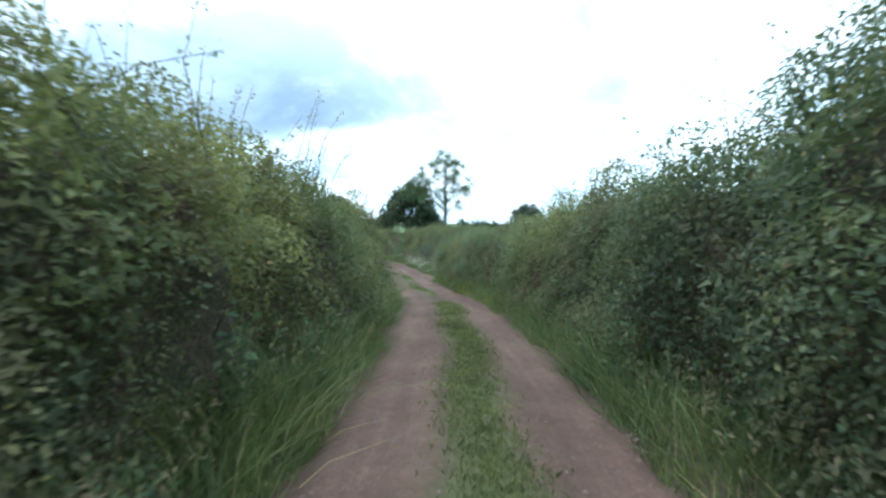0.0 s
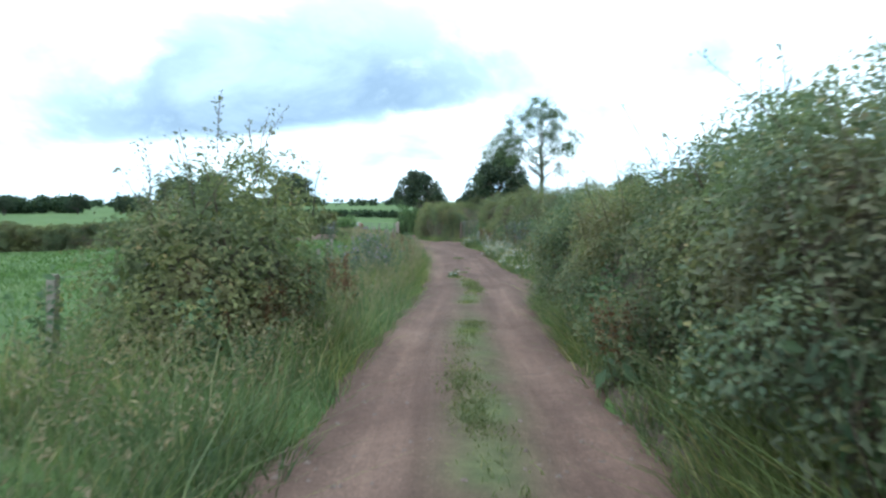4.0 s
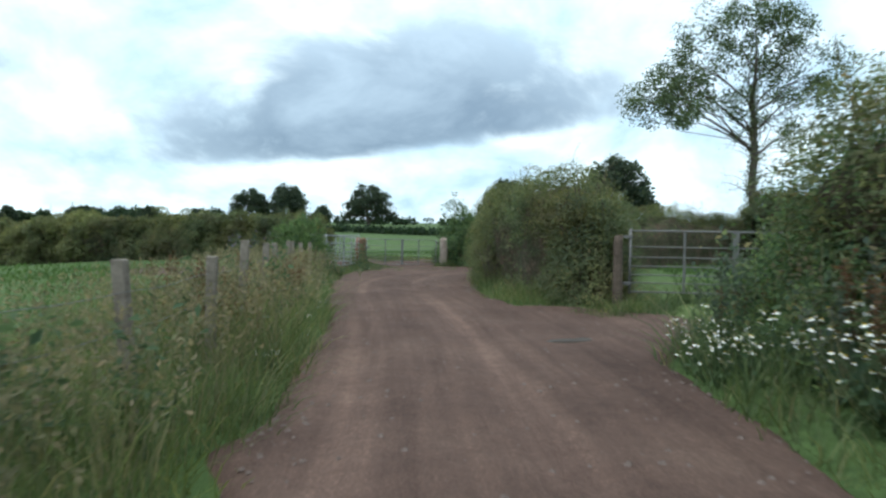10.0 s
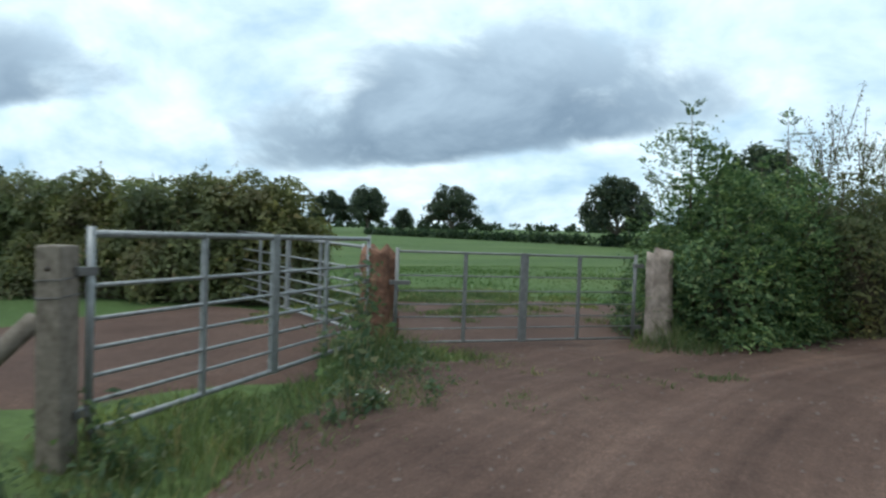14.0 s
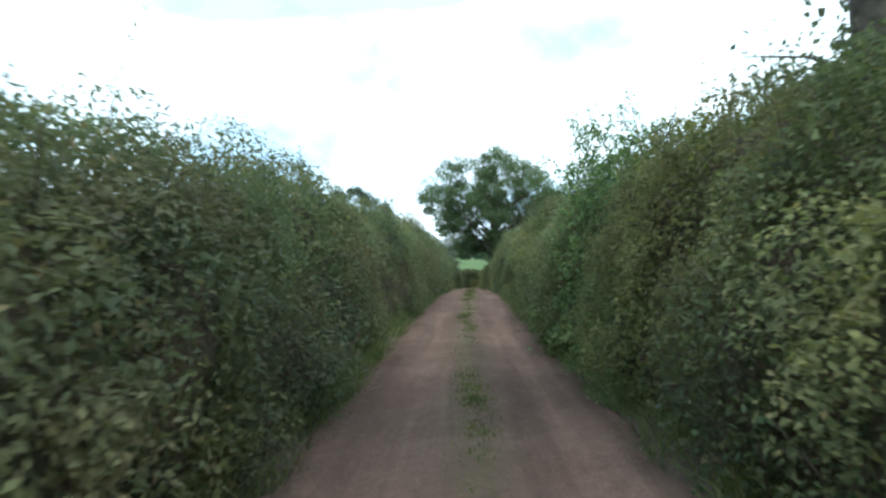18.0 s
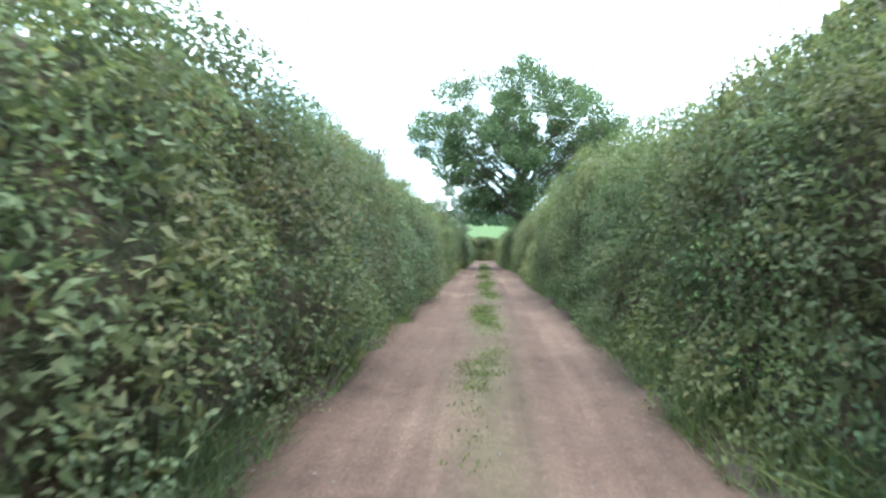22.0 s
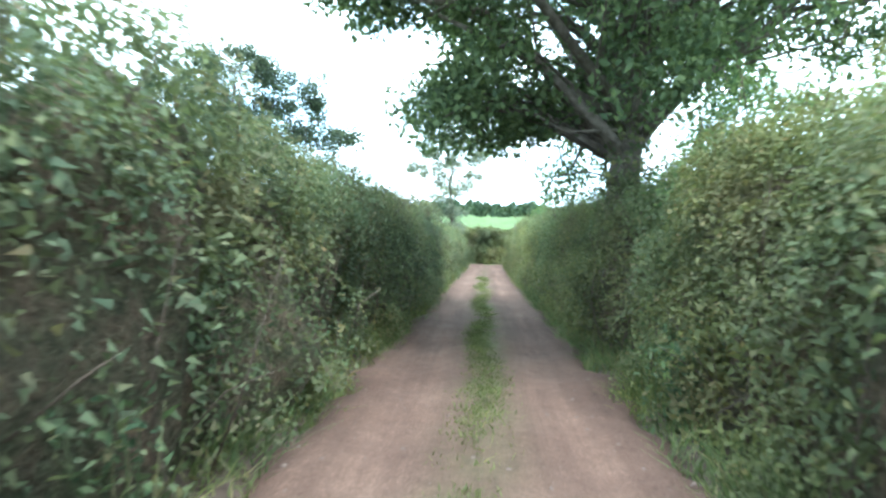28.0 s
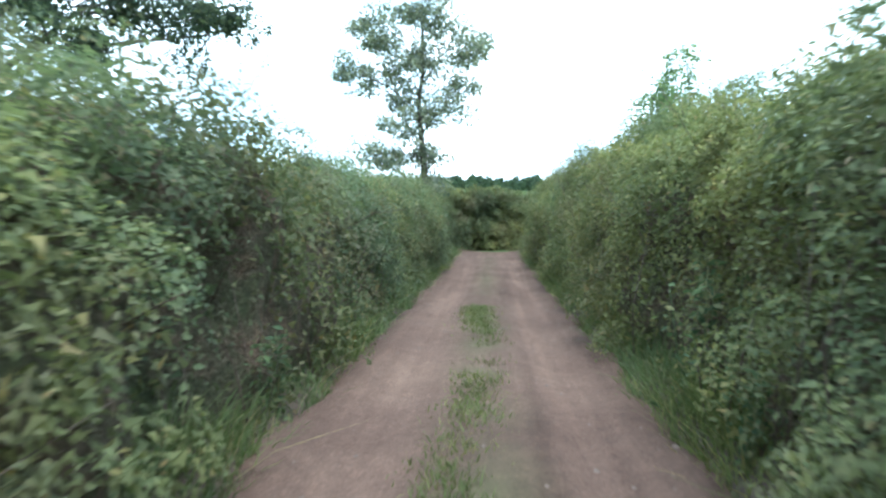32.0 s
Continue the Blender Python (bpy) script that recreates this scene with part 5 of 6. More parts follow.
gate_between((-13.45, 84.45), (-15.85, 82.15), "closed galvanised steel field gate before bare soil", -0.02, -1.1, mat=M_DULL, thin=0.7)
gate_between((-15.72, 77.93), (-16.12, 81.98), "galvanised steel gate closing the cattle pen", 0.08, 1.0, -2.22, tall=1.09)
gate_between((-20.3, 84.7), (-16.55, 82.6), "galvanised steel gate at the back of the pen", 0.05, 1.6)
gate_between((-4.95, 67.55), (-1.45, 68.0), "closed dull weathered steel gate to the side field", 0.12, mat=M_WIRE, thin=0.8)


def rough_post(x, y, h, r, mat, label, seed, name="gate_post", sides=14, wear=0.14, lean=(0, 0), category="post", group=""):
    """An old round or split post with an uneven surface and a worn top."""
    rng = np.random.RandomState(seed)
    zs = np.linspace(-0.25, h, 16)
    ang = np.arange(sides) / sides * 2 * np.pi
    groove = rng.normal(size=sides) * wear * r
    V = []
    for z in zs:
        k = r * (1.08 - 0.12 * z / h) + groove + rng.normal(size=sides) * wear * 0.35 * r
        V.append(np.stack([np.cos(ang) * k + lean[0] * z, np.sin(ang) * k + lean[1] * z, np.full(sides, z)], 1))
    V[-1][:, 2] += rng.normal(size=sides) * r * 0.25
    V = np.concatenate(V + [np.array([[lean[0] * h, lean[1] * h, h - r * 0.15]])])
    F = []
    for i in range(len(zs) - 1):
        for j in range(sides):
            k = (j + 1) % sides
            F += [(i * sides + j, i * sides + k, (i + 1) * sides + k), (i * sides + j, (i + 1) * sides + k, (i + 1) * sides + j)]
    o = (len(zs) - 1) * sides
    F += [(o + j, o + (j + 1) % sides, len(V) - 1) for j in range(sides)]
    ob = part(name, V, np.array(F), mat, None, "", False)
    ob.location = (x, y, float(ground(x, y)))
    return tagged(ob, label, category, group)


rough_post(-16.15, 82.25, 1.14, 0.20, M_ROT, "thick rotting gate post, split and reddish inside", 401, wear=0.22)
rough_post(-13.15, 84.75, 1.30, 0.17, M_PALE, "pale weathered round gate post half hidden in leaves", 402)


def squared_post(x, y, h, label):
    """A sawn square gate post with a bolt hole and two turns of fence wire round it."""
    root = thing("gate_post", on_ground(np.array([x, y])), label, "post")
    bm = bmesh.new()
    rounded_box(bm, -0.08, -0.08, -0.3, 0.08, 0.08, h, 0.014)
    bm_part("post", bm, M_POST, root, "weathered squared timber")
    turn = [(math.cos(a) * 0.116, math.sin(a) * 0.116) for a in (0.785 + k * 1.5708 for k in range(5))]
    for z in (h - 0.22, h - 0.32):
        part("wire_turn", *tube([(u, v, z + 0.01 * k) for k, (u, v) in enumerate(turn)], [0.004] * 5, 4), M_WIRE, root, "rusty wire")
    # bolt hole: no recess, a flat dark disc on two faces paints its shade
    for side in (-1, 1):
        V, F = tube([(0.0, side * 0.079, h - 0.13), (0.0, side * 0.082, h - 0.13)], [0.018, 0.018], 10)
        part("bolt_hole_shade", V, F, M_MUD_HOLE, root, "flat dark disc standing in for the shade of a bolt hole")
    root.rotation_euler = (0, 0, radians(14))


squared_post(-15.78, 77.78, 1.27, "squared grey timber gate post with wire round it")
rough_post(-20.55, 84.85, 1.15, 0.07, M_BARK, "grey timber post at the back of the pen", 404, sides=8, wear=0.08)
rough_post(-5.15, 67.5, 1.30, 0.09, M_TWIG, "dark weathered gate post against the hedge", 405, sides=8, wear=0.08)
rough_post(-1.2, 68.05, 1.35, 0.12, M_POST, "weathered gate post of the side field", 406, sides=8, wear=0.08)
# strut leaning against the pen post
strut = part("strut", *tube([(-15.88, 77.72, float(ground(-15.88, 77.72)) + 0.83), (-16.26, 77.54, float(ground(-16.26, 77.54)) + 0.41), (-16.68, 77.34, float(ground(-16.68, 77.34)) - 0.06)], [0.06, 0.06, 0.06], 8), M_POST)
tagged(strut, "grey timber strut leaning against the gate post", "strut")


def post_data(seed):
    bm = bmesh.new()
    rounded_box(bm, -0.05, -0.045, -0.3, 0.05, 0.045, 1.22, 0.012)
    r = random.Random(seed)
    for v in bm.verts:
        v.co.x += r.gauss(0, 0.004) + 0.01 * math.sin(v.co.z * 3 + seed)
        v.co.y += r.gauss(0, 0.004)
    me = bpy.data.meshes.new("fence_post")
    bm.to_mesh(me)
    bm.free()
    me.materials.append(M_POST)
    return me


POSTS = [post_data(k) for k in range(3)]
fence_line = [(-5.2, 27.2), (-5.5, 29.7), (-6.0, 32.4), (-5.5, 35.0), (-5.65, 37.7), (-6.3, 40.4), (-7.1, 43.2), (-7.9, 46.2), (-7.7, 48.8), (-7.5, 51.2),
              (-7.25, 53.4), (-7.35, 55.5), (-7.9, 57.5), (-8.5, 59.4), (-9.2, 61.4), (-10.0, 63.3), (-10.8, 65.2), (-11.59, 67.12), (-12.30, 68.81), (-13.0, 70.47), (-13.78, 72.39), (-14.52, 74.31)]
rnd = random.Random(7)
for k, (x, y) in enumerate(fence_line):
    ob = new("fence_post", POSTS[k % 3])
    sc = rnd.uniform(0.93, 1.06) * (0.84 if k < 12 else 1.0)
    ob.matrix_world = pose(x, y, float(ground(x, y)), rnd.uniform(-4, 4), rnd.uniform(-4, 4), rnd.uniform(0, 30)) @ Matrix.Diagonal((1, 1, sc, 1))
    tagged(ob, "weathered grey sawn timber fence post in grass", "fence post", "posts of the wire fence")
wire_root = thing("wire_fence", (*fence_line[10], float(ground(*fence_line[10]))), "sagging plain wire strands strung between the posts", "fence")
for z in (0.38, 0.68, 0.96):
    pts = []
    for (x0, y0), (x1, y1) in zip(fence_line[:-1], fence_line[1:]):
        for f in (0.0, 0.25, 0.5, 0.75):
            x, y = x0 + (x1 - x0) * f, y0 + (y1 - y0) * f
            pts.append((x, y, float(ground(x, y)) + z - 0.10 * f * (1 - f)))
    V, F = tube(np.array(pts) - np.array(wire_root.location), np.full(len(pts), 0.003), 4)
    part("wire_strand", V, F, M_WIRE, wire_root)
# pen fence towards the bush
for k, (x, y) in enumerate([(-15.3, 75.9), (-15.9, 77.0)]):
    ob = new("fence_post", POSTS[k % 3])
    ob.matrix_world = pose(x, y, float(ground(x, y)), rnd.uniform(-3, 3), rnd.uniform(-3, 3), rnd.uniform(0, 30))
    tagged(ob, "weathered grey timber fence post beside the leafy bush", "fence post", "posts of the wire fence")


# ------------------------------------------------------------------ grass
def scatter(k0, k1, lat0, lat1, per_m2, rng):
    """Random plan points beside the lane, between two distances outside its edge (left positive side: lat0 < lat1 > 0; right: both < 0)."""
    s0, s1 = s_of(k0), s_of(k1)
    left = lat1 > 0
    w = abs(lat1 - lat0)
    n = int((s1 - s0) * w * per_m2)
    s = rng.uniform(s0, s1, n)
    el, er = edges(s)
    u = rng.uniform(min(abs(lat0), abs(lat1)) if lat0 * lat1 > 0 else 0, max(abs(lat0), abs(lat1)), n)
    if lat0 * lat1 <= 0:
        u = rng.uniform(-0.12, abs(lat1), n)
    lat = (el + u) if left else -(er + u)
    return at_lane(s, lat), s, u


def grass(name, xy, h, rng, label, width=0.012, mat=None, lean=0.45, lift=-0.015):
    P = on_ground(xy, lift)
    V, F = blades(P, h, rng, width, lean)
    ob = part(name, V, F, mat or M_GRASS)
    return tagged(ob, label, "grass", "", "stuff")


def patchy(xy, scale, seed):
    return waves(np.c_[xy, np.zeros(len(xy))], scale, seed)


def verge(k0, k1, sign, w, dens, hlo, hhi, seed, label, width=0.012):
    rng = np.random.RandomState(seed)
    xy, s, u = scatter(k0, k1, (-0.12 if sign > 0 else 0.12), sign * w, dens, rng)
    m = patchy(xy, 1.4, seed)
    keep = rng.rand(len(xy)) < np.clip(0.75 + 0.45 * m, 0.15, 1)
    xy, u, m = xy[keep], u[keep], m[keep]
    h = (hlo + (hhi - hlo) * rng.rand(len(xy)) ** 1.6) * (0.45 + 0.55 * smooth(-0.1, 0.25, u)) * (1 + 0.3 * m)
    grass("verge_grass", xy, np.maximum(h, 0.05), rng, label, width, lean=0.7)


verge(0, 9.4, -1, 0.75, 900, 0.24, 0.72, 501, "long grass at the foot of the lane hedge")
verge(0, 5.9, 1, 0.75, 900, 0.24, 0.75, 502, "long grass at the foot of the lane hedge")
verge(20.3, 31, 1, 0.50, 900, 0.14, 0.46, 503, "thin grass and shoots under the lane hedge")
verge(19.5, 31, -1, 0.50, 900, 0.14, 0.48, 504, "thin grass and shoots under the lane hedge")
verge(14.85, 17.2, -1, 1.9, 430, 0.15, 0.5, 505, "bright long grass below the corner hedge")
verge(17.2, 19.6, -1, 1.4, 600, 0.12, 0.45, 510, "bright long grass below the corner hedge")
verge(15.0, 17.4, 1, 2.4, 420, 0.06, 0.34, 509, "short rough grass and weeds beside the fence", 0.012)
verge(5.9, 15.0, 1, 3.0, 430, 0.15, 0.75, 506, "tall rank grass on the verge before the fence", 0.011)
verge(9.2, 14.4, -1, 3.4, 230, 0.12, 0.7, 507, "tall rank grass on the weedy bank", 0.016)
verge(19.0, 20.4, 1, 0.9, 420, 0.12, 0.5, 508, "long grass at the foot of the gateside bushes")


def tuft_area(cx, cy, rx, ry, dens, hlo, hhi, seed, label, width=0.012, lift=-0.015):
    rng = np.random.RandomState(seed)
    n = int(rx * ry * 3.14 * dens)
    r, a = np.sqrt(rng.rand(n)), rng.uniform(0, 6.283, n)
    xy = np.stack([cx + rx * r * np.cos(a), cy + ry * r * np.sin(a)], 1)
    h = (hlo + (hhi - hlo) * rng.rand(n)) * (1.1 - 0.7 * r)
    grass("grass_tuft", xy, h, rng, label, width, lift=lift)


tuft_area(-15.75, 81.7, 0.75, 0.75, 700, 0.15, 0.6, 521, "tuft of long grass at the foot of the rotten post")
tuft_area(-15.1, 80.3, 0.8, 1.0, 700, 0.08, 0.34, 522, "grass and weeds beside the pen gate")
tuft_area(-14.9, 82.2, 0.9, 0.8, 600, 0.06, 0.28, 526, "short grass and weeds before the field gate")
tuft_area(-15.4, 78.6, 1.0, 1.1, 500, 0.1, 0.4, 524, "grass and weeds beside the pen gate")
tuft_area(-12.9, 84.35, 0.6, 0.6, 800, 0.2, 0.65, 523, "tuft of bright long grass at the foot of the pale post")
tuft_area(-5.0, 66.9, 0.9, 0.7, 600, 0.15, 0.5, 525, "long grass below the gate post")


# tufts in the wheel-worn track of the open stretch
for n, (x, y, r) in enumerate([(-3.39, 50.06, 0.20), (-2.47, 44.66, 0.11), (-2.74, 43.96, 0.09), (-2.39, 42.96, 0.16), (-2.45, 41.6, 0.20)]):
    tuft_area(x, y, r * 1.3, r, 1500, 0.05, 0.13, 560 + n, "small grass tuft in the middle of the dirt lane", 0.010, 0.09)
rough_soil = random.Random(58)
for n in range(26):
    u, v = rough_soil.uniform(-2.2, 2.4), rough_soil.uniform(-1.7, 1.5)
    r = rough_soil.uniform(0.06, 0.17)
    tuft_area(-13.9 + 0.5 * u - 0.4 * v, 81.6 + 0.85 * u + 0.4 * v, r * 1.5, r, 900, 0.04, 0.14, 700 + n, "small grass tuft on the soil before the gates", 0.011, 0.05)
# the trodden soil behind the field gate is dotted with tufts
soil_tufts = random.Random(57)
for n in range(90):
    u, v = soil_tufts.uniform(-3.6, 2.6), soil_tufts.uniform(0.5, 6.2)
    r = soil_tufts.uniform(0.07, 0.20) * (1.0 + 0.22 * v)
    tuft_area(-15.2 + 0.76 * u - 0.46 * v, 84.0 + 0.55 * u + 0.86 * v, r * 1.6, r, 620, 0.04, 0.13, 570 + n, "small grass tuft on trodden soil behind the field gate", 0.016, 0.074)


def field_grass(x0, y0, x1, y1, dens, hlo, hhi, seed, label, dmin=3.2, width=0.02, test=None):
    rng = np.random.RandomState(seed)
    n = int((x1 - x0) * (y1 - y0) * dens)
    xy = np.stack([rng.uniform(x0, x1, n), rng.uniform(y0, y1, n)], 1)
    d = np.min(np.hypot(xy[:, None, 0] - LANE[None, ::12, 0], xy[:, None, 1] - LANE[None, ::12, 1]), 1)
    keep = d > dmin
    if test is not None:
        keep &= test(xy)
    keep &= rng.rand(n) < np.clip(0.7 + 0.5 * patchy(xy, 2.2, seed), 0.1, 1)
    xy = xy[keep]
    grass("field_grass", xy, rng.uniform(hlo, hhi, len(xy)), rng, label, width, M_PASTURE)


def left_of_fence(xy):
    fl = np.array(fence_line)
    return xy[:, 0] < np.interp(xy[:, 1], fl[:, 1], fl[:, 0]) + 0.2


field_grass(-24, 24, -4, 76, 55, 0.06, 0.2, 531, "grazed pasture grass inside the fence", 3.0, 0.024, left_of_fence)
field_grass(-50, 30, -20, 78, 14, 0.08, 0.22, 532, "grazed pasture grass farther into the field", 8, 0.06)
field_grass(-36, 88.5, 2, 112, 30, 0.03, 0.08, 533, "lush pasture grass beyond the field gate", 4.2, 0.04,
            lambda q: (q[:, 1] - 88.3) > 0.79 * (q[:, 0] + 9.5) + 1.5)
field_grass(-26, 88.5, -10, 101, 60, 0.05, 0.17, 535, "longer lush grass just beyond the trodden soil", 4.2, 0.03,
            lambda q: ((q[:, 1] - 88.3) > 0.79 * (q[:, 0] + 9.5) + 1.5) & (patchy(q, 1.4, 9) > 0.1))
field_grass(-4, 68.5, 14, 86, 28, 0.1, 0.35, 534, "pasture grass behind the side gate", 4.5, 0.025)


def strip(k0, k1, lat, w, dens, hlo, hhi, seed, thr, label):
    """Grass on the ridge between the wheel ruts."""
    rng = np.random.RandomState(seed)
    s0, s1 = s_of(k0), s_of(k1)
    n = int((s1 - s0) * w * 2 * dens * 1.35)
    s = rng.uniform(s0, s1, n)
    l = lat + rng.normal(size=n) * w * 0.42 + 0.08 * np.sin(s * 0.9)
    xy = at_lane(s, l)
    keep = patchy(xy, 4.0, seed) + 0.5 * patchy(xy, 0.6, seed + 1) + rng.normal(size=n) * 0.5 > thr
    xy, s, l = xy[keep], s[keep], l[keep]
    el, er = edges(s)
    P = on_ground(xy)
    P[:, 2] += lane_profile(s, l, el, er) - 0.008
    V, F = blades(P, rng.uniform(hlo, hhi, len(P)), rng, 0.010, 0.8)
    ob = part("middle_grass", V, F, M_STRIP)
    tagged(ob, label, "grass", "", "stuff")


strip(1.0, 5.6, -0.12, 0.40, 1000, 0.02, 0.075, 541, -1.3, "green grass strip along the middle of the lane")
strip(5.6, 8.6, -0.10, 0.28, 800, 0.02, 0.07, 542, -0.35, "broken grass strip along the middle of the lane")
strip(9.2, 10.35, -0.22, 0.30, 900, 0.03, 0.09, 543, -0.15, "weedy grass strip along the middle of the track")
strip(19.6, 23.2, 0.0, 0.24, 1100, 0.02, 0.06, 544, 0.35, "scattered grass tufts along the middle of the lane")
strip(23.2, 28.2, 0.02, 0.28, 1000, 0.02, 0.06, 545, -0.25, "patchy grass strip along the middle of the lane")


strip(28.2, 29.0, 0.05, 0.30, 900, 0.03, 0.08, 546, 0.1, "small grass patch in the middle of the lane")


# ------------------------------------------------------------------ weeds and flowers
def sprig_leaves(rng, n, h, spread, size, mat_name=None, low=0.05):
    z = rng.uniform(low, 1, n) * h
    a = rng.uniform(0, 6.283, n)
    r = spread * (1.1 - 0.7 * z / h) * np.sqrt(rng.rand(n))
    P = np.stack([r * np.cos(a), r * np.sin(a), z], 1)
    return leaf_mesh(P, np.stack([np.cos(a) * 0.5, np.sin(a) * 0.5, np.ones(n)], 1), size * rng.uniform(0.5, 1.4, n), rng, 0.42, 0.15)


def stalks(rng, n, h, spread, r=0.006):
    out, tops = [], []
    for _ in range(n):
        a, q = rng.uniform(0, 6.283), spread * rng.rand()
        hh = h * rng.uniform(0.7, 1.0)
        b = np.array([math.cos(a) * q * 0.5, math.sin(a) * q * 0.5, -0.03])
        t = np.array([math.cos(a) * q * 1.3, math.sin(a) * q * 1.3, hh])
        m = (b + t) / 2 + rng.normal(size=3) * 0.03
        out.append(tube([b, m, t], [r, r * 0.8, r * 0.5], 4))
        tops.append((b, m, t))
    V, F = join(out)
    return V, F, tops


def dock(seed):
    rng = np.random.RandomState(seed)
    g = thing("dock_plant", (0, 0, 0), "rust-brown seeding dock standing among grass", "weed", "dock plants")
    V, F, tops = stalks(rng, 4, 1.05, 0.22)
    part("stalk", V, F, M_DOCK, g, "reddish stalks")["kind"] = "stuff"
    P = np.concatenate([m + (t - m) * rng.uniform(-0.2, 1, (70, 1)) + rng.normal(size=(70, 3)) * 0.028 for b, m, t in tops])
    part("seed_head", *leaf_mesh(P, rng.normal(size=P.shape), 0.034 * rng.uniform(0.6, 1.4, len(P)), rng, 0.8), M_DOCK, g, "rusty seed heads")["kind"] = "stuff"
    part("leaf_tuft", *sprig_leaves(rng, 26, 0.5, 0.28, 0.2), M_WEED, g)["kind"] = "stuff"
    return g


def nettle(seed, mat, name, label, group, h=0.95, n=160, size=0.08):
    rng = np.random.RandomState(seed)
    g = thing(name, (0, 0, 0), label, "weed", group)
    V, F, tops = stalks(rng, 7, h, 0.32, 0.005)
    part("stalk", V, F, mat, g)["kind"] = "stuff"
    P = np.concatenate([np.where(f < 0.5, b + (m - b) * f * 2, m + (t - m) * (f - 0.5) * 2) for (b, m, t), f in ((q, rng.uniform(0.1, 1.03, (n // 7 + 1, 1))) for q in tops)])
    part("foliage", *leaf_mesh(P + rng.normal(size=P.shape) * 0.045, rng.normal(size=P.shape) * 0.5 + [0, 0, 1], size * rng.uniform(0.5, 1.4, len(P)), rng, 0.45, 0.3), mat, g)["kind"] = "stuff"
    return g, tops, rng


def thistle(seed):
    g, tops, rng = nettle(seed, M_GREY, "thistle", "grey-green creeping thistle with mauve flower heads", "thistles", 1.05, 190, 0.075)
    V = []
    for b, m, t in tops:
        for _ in range(1):
            c = t + rng.normal(size=3) * [0.06, 0.06, 0.04]
            V.append(leaf_mesh(np.repeat(c[None], 7, 0), rng.normal(size=(7, 3)), np.full(7, 0.03), rng, 0.7, -0.6))
    part("flower_head", *join(V), M_PURPLE, g, "mauve flower heads")["kind"] = "stuff"
    return g


def mayweed(seed, heads=46, h=0.5, spread=0.42):
    rng = np.random.RandomState(seed)
    g = thing("mayweed_clump", (0, 0, 0), "clump of white daisy-like mayweed in full flower", "flower", "mayweed clumps")
    a, r = rng.uniform(0, 6.283, heads), spread * np.sqrt(rng.rand(heads))
    top = np.stack([r * np.cos(a), r * np.sin(a), h * (1.05 - 0.35 * (r / spread) ** 2) * rng.uniform(0.6, 1.05, heads)], 1)
    out, cen, stem = [], [], []
    for p in top:
        n = unit(np.array([rng.normal() * 0.35, rng.normal() * 0.35, 1.0]))
        u = unit(np.cross(n, [1, 0.3, 0]))
        w = np.cross(n, u)
        R = 0.0185 * rng.uniform(0.75, 1.2)
        k = np.arange(9) / 9 * 6.283
        rim = p + (u * np.cos(k)[:, None] + w * np.sin(k)[:, None]) * R * np.where(np.arange(9) % 3 == 2, 0.72, 1.0)[:, None] - n * 0.004
        V = np.concatenate([[p], rim])
        out.append((V, np.array([(0, 1 + i, 1 + (i + 1) % 9) for i in range(9)])))
        k6 = np.arange(5) / 5 * 6.283
        rim = p + n * 0.003 + (u * np.cos(k6)[:, None] + w * np.sin(k6)[:, None]) * R * 0.36
        cen.append((np.concatenate([[p + n * 0.011], rim]), np.array([(0, 1 + i, 1 + (i + 1) % 5) for i in range(5)])))
        stem.append(tube([(p[0] * 0.35, p[1] * 0.35, -0.02), p * [0.8, 0.8, 0.5], p], [0.004, 0.003, 0.002], 3))
    part("petals", *join(out), M_PETAL, g, "white petals")["kind"] = "stuff"
    part("flower_centres", *join(cen), M_YOLK, g, "yellow centres")["kind"] = "stuff"
    part("stalk", *join(stem), M_WEED, g)["kind"] = "stuff"
    part("foliage", *sprig_leaves(rng, 150, h * 0.8, spread, 0.07), M_WEED, g)["kind"] = "stuff"
    return g


def put_all(makers, spots, seed, size=(0.8, 1.2), lift=-0.02):
    """The first of each kind at the first spots, then copies of them."""
    r = random.Random(seed)
    made = []
    for k, (x, y) in enumerate(spots):
        m = pose(float(x), float(y), float(ground(x, y)) + lift, r.uniform(-5, 5), r.uniform(-5, 5), r.uniform(0, 360))
        f = r.uniform(*size)
        m = m @ Matrix.Diagonal((f, f, f * r.uniform(0.9, 1.15), 1))
        if k < len(makers):
            ob = makers[k]
            ob.matrix_basis = m
            made.append(ob)
        else:
            ob = copy_thing(made[k % len(made)], pose(0, 0, 0))
            ob.matrix_basis = m


def spots_beside(k0, k1, lo, hi, n, seed, clump=0.0):
    r = np.random.RandomState(seed)
    s = r.uniform(s_of(k0), s_of(k1), n)
    if clump:
        c = r.uniform(s_of(k0), s_of(k1), max(2, n // 6))
        s = np.clip(c[r.randint(0, len(c), n)] + r.normal(size=n) * clump, s_of(k0), s_of(k1))
    el, er = edges(s)
    u = r.uniform(abs(lo), abs(hi), n)
    return at_lane(s, (el + u) if hi > 0 else -(er + u))


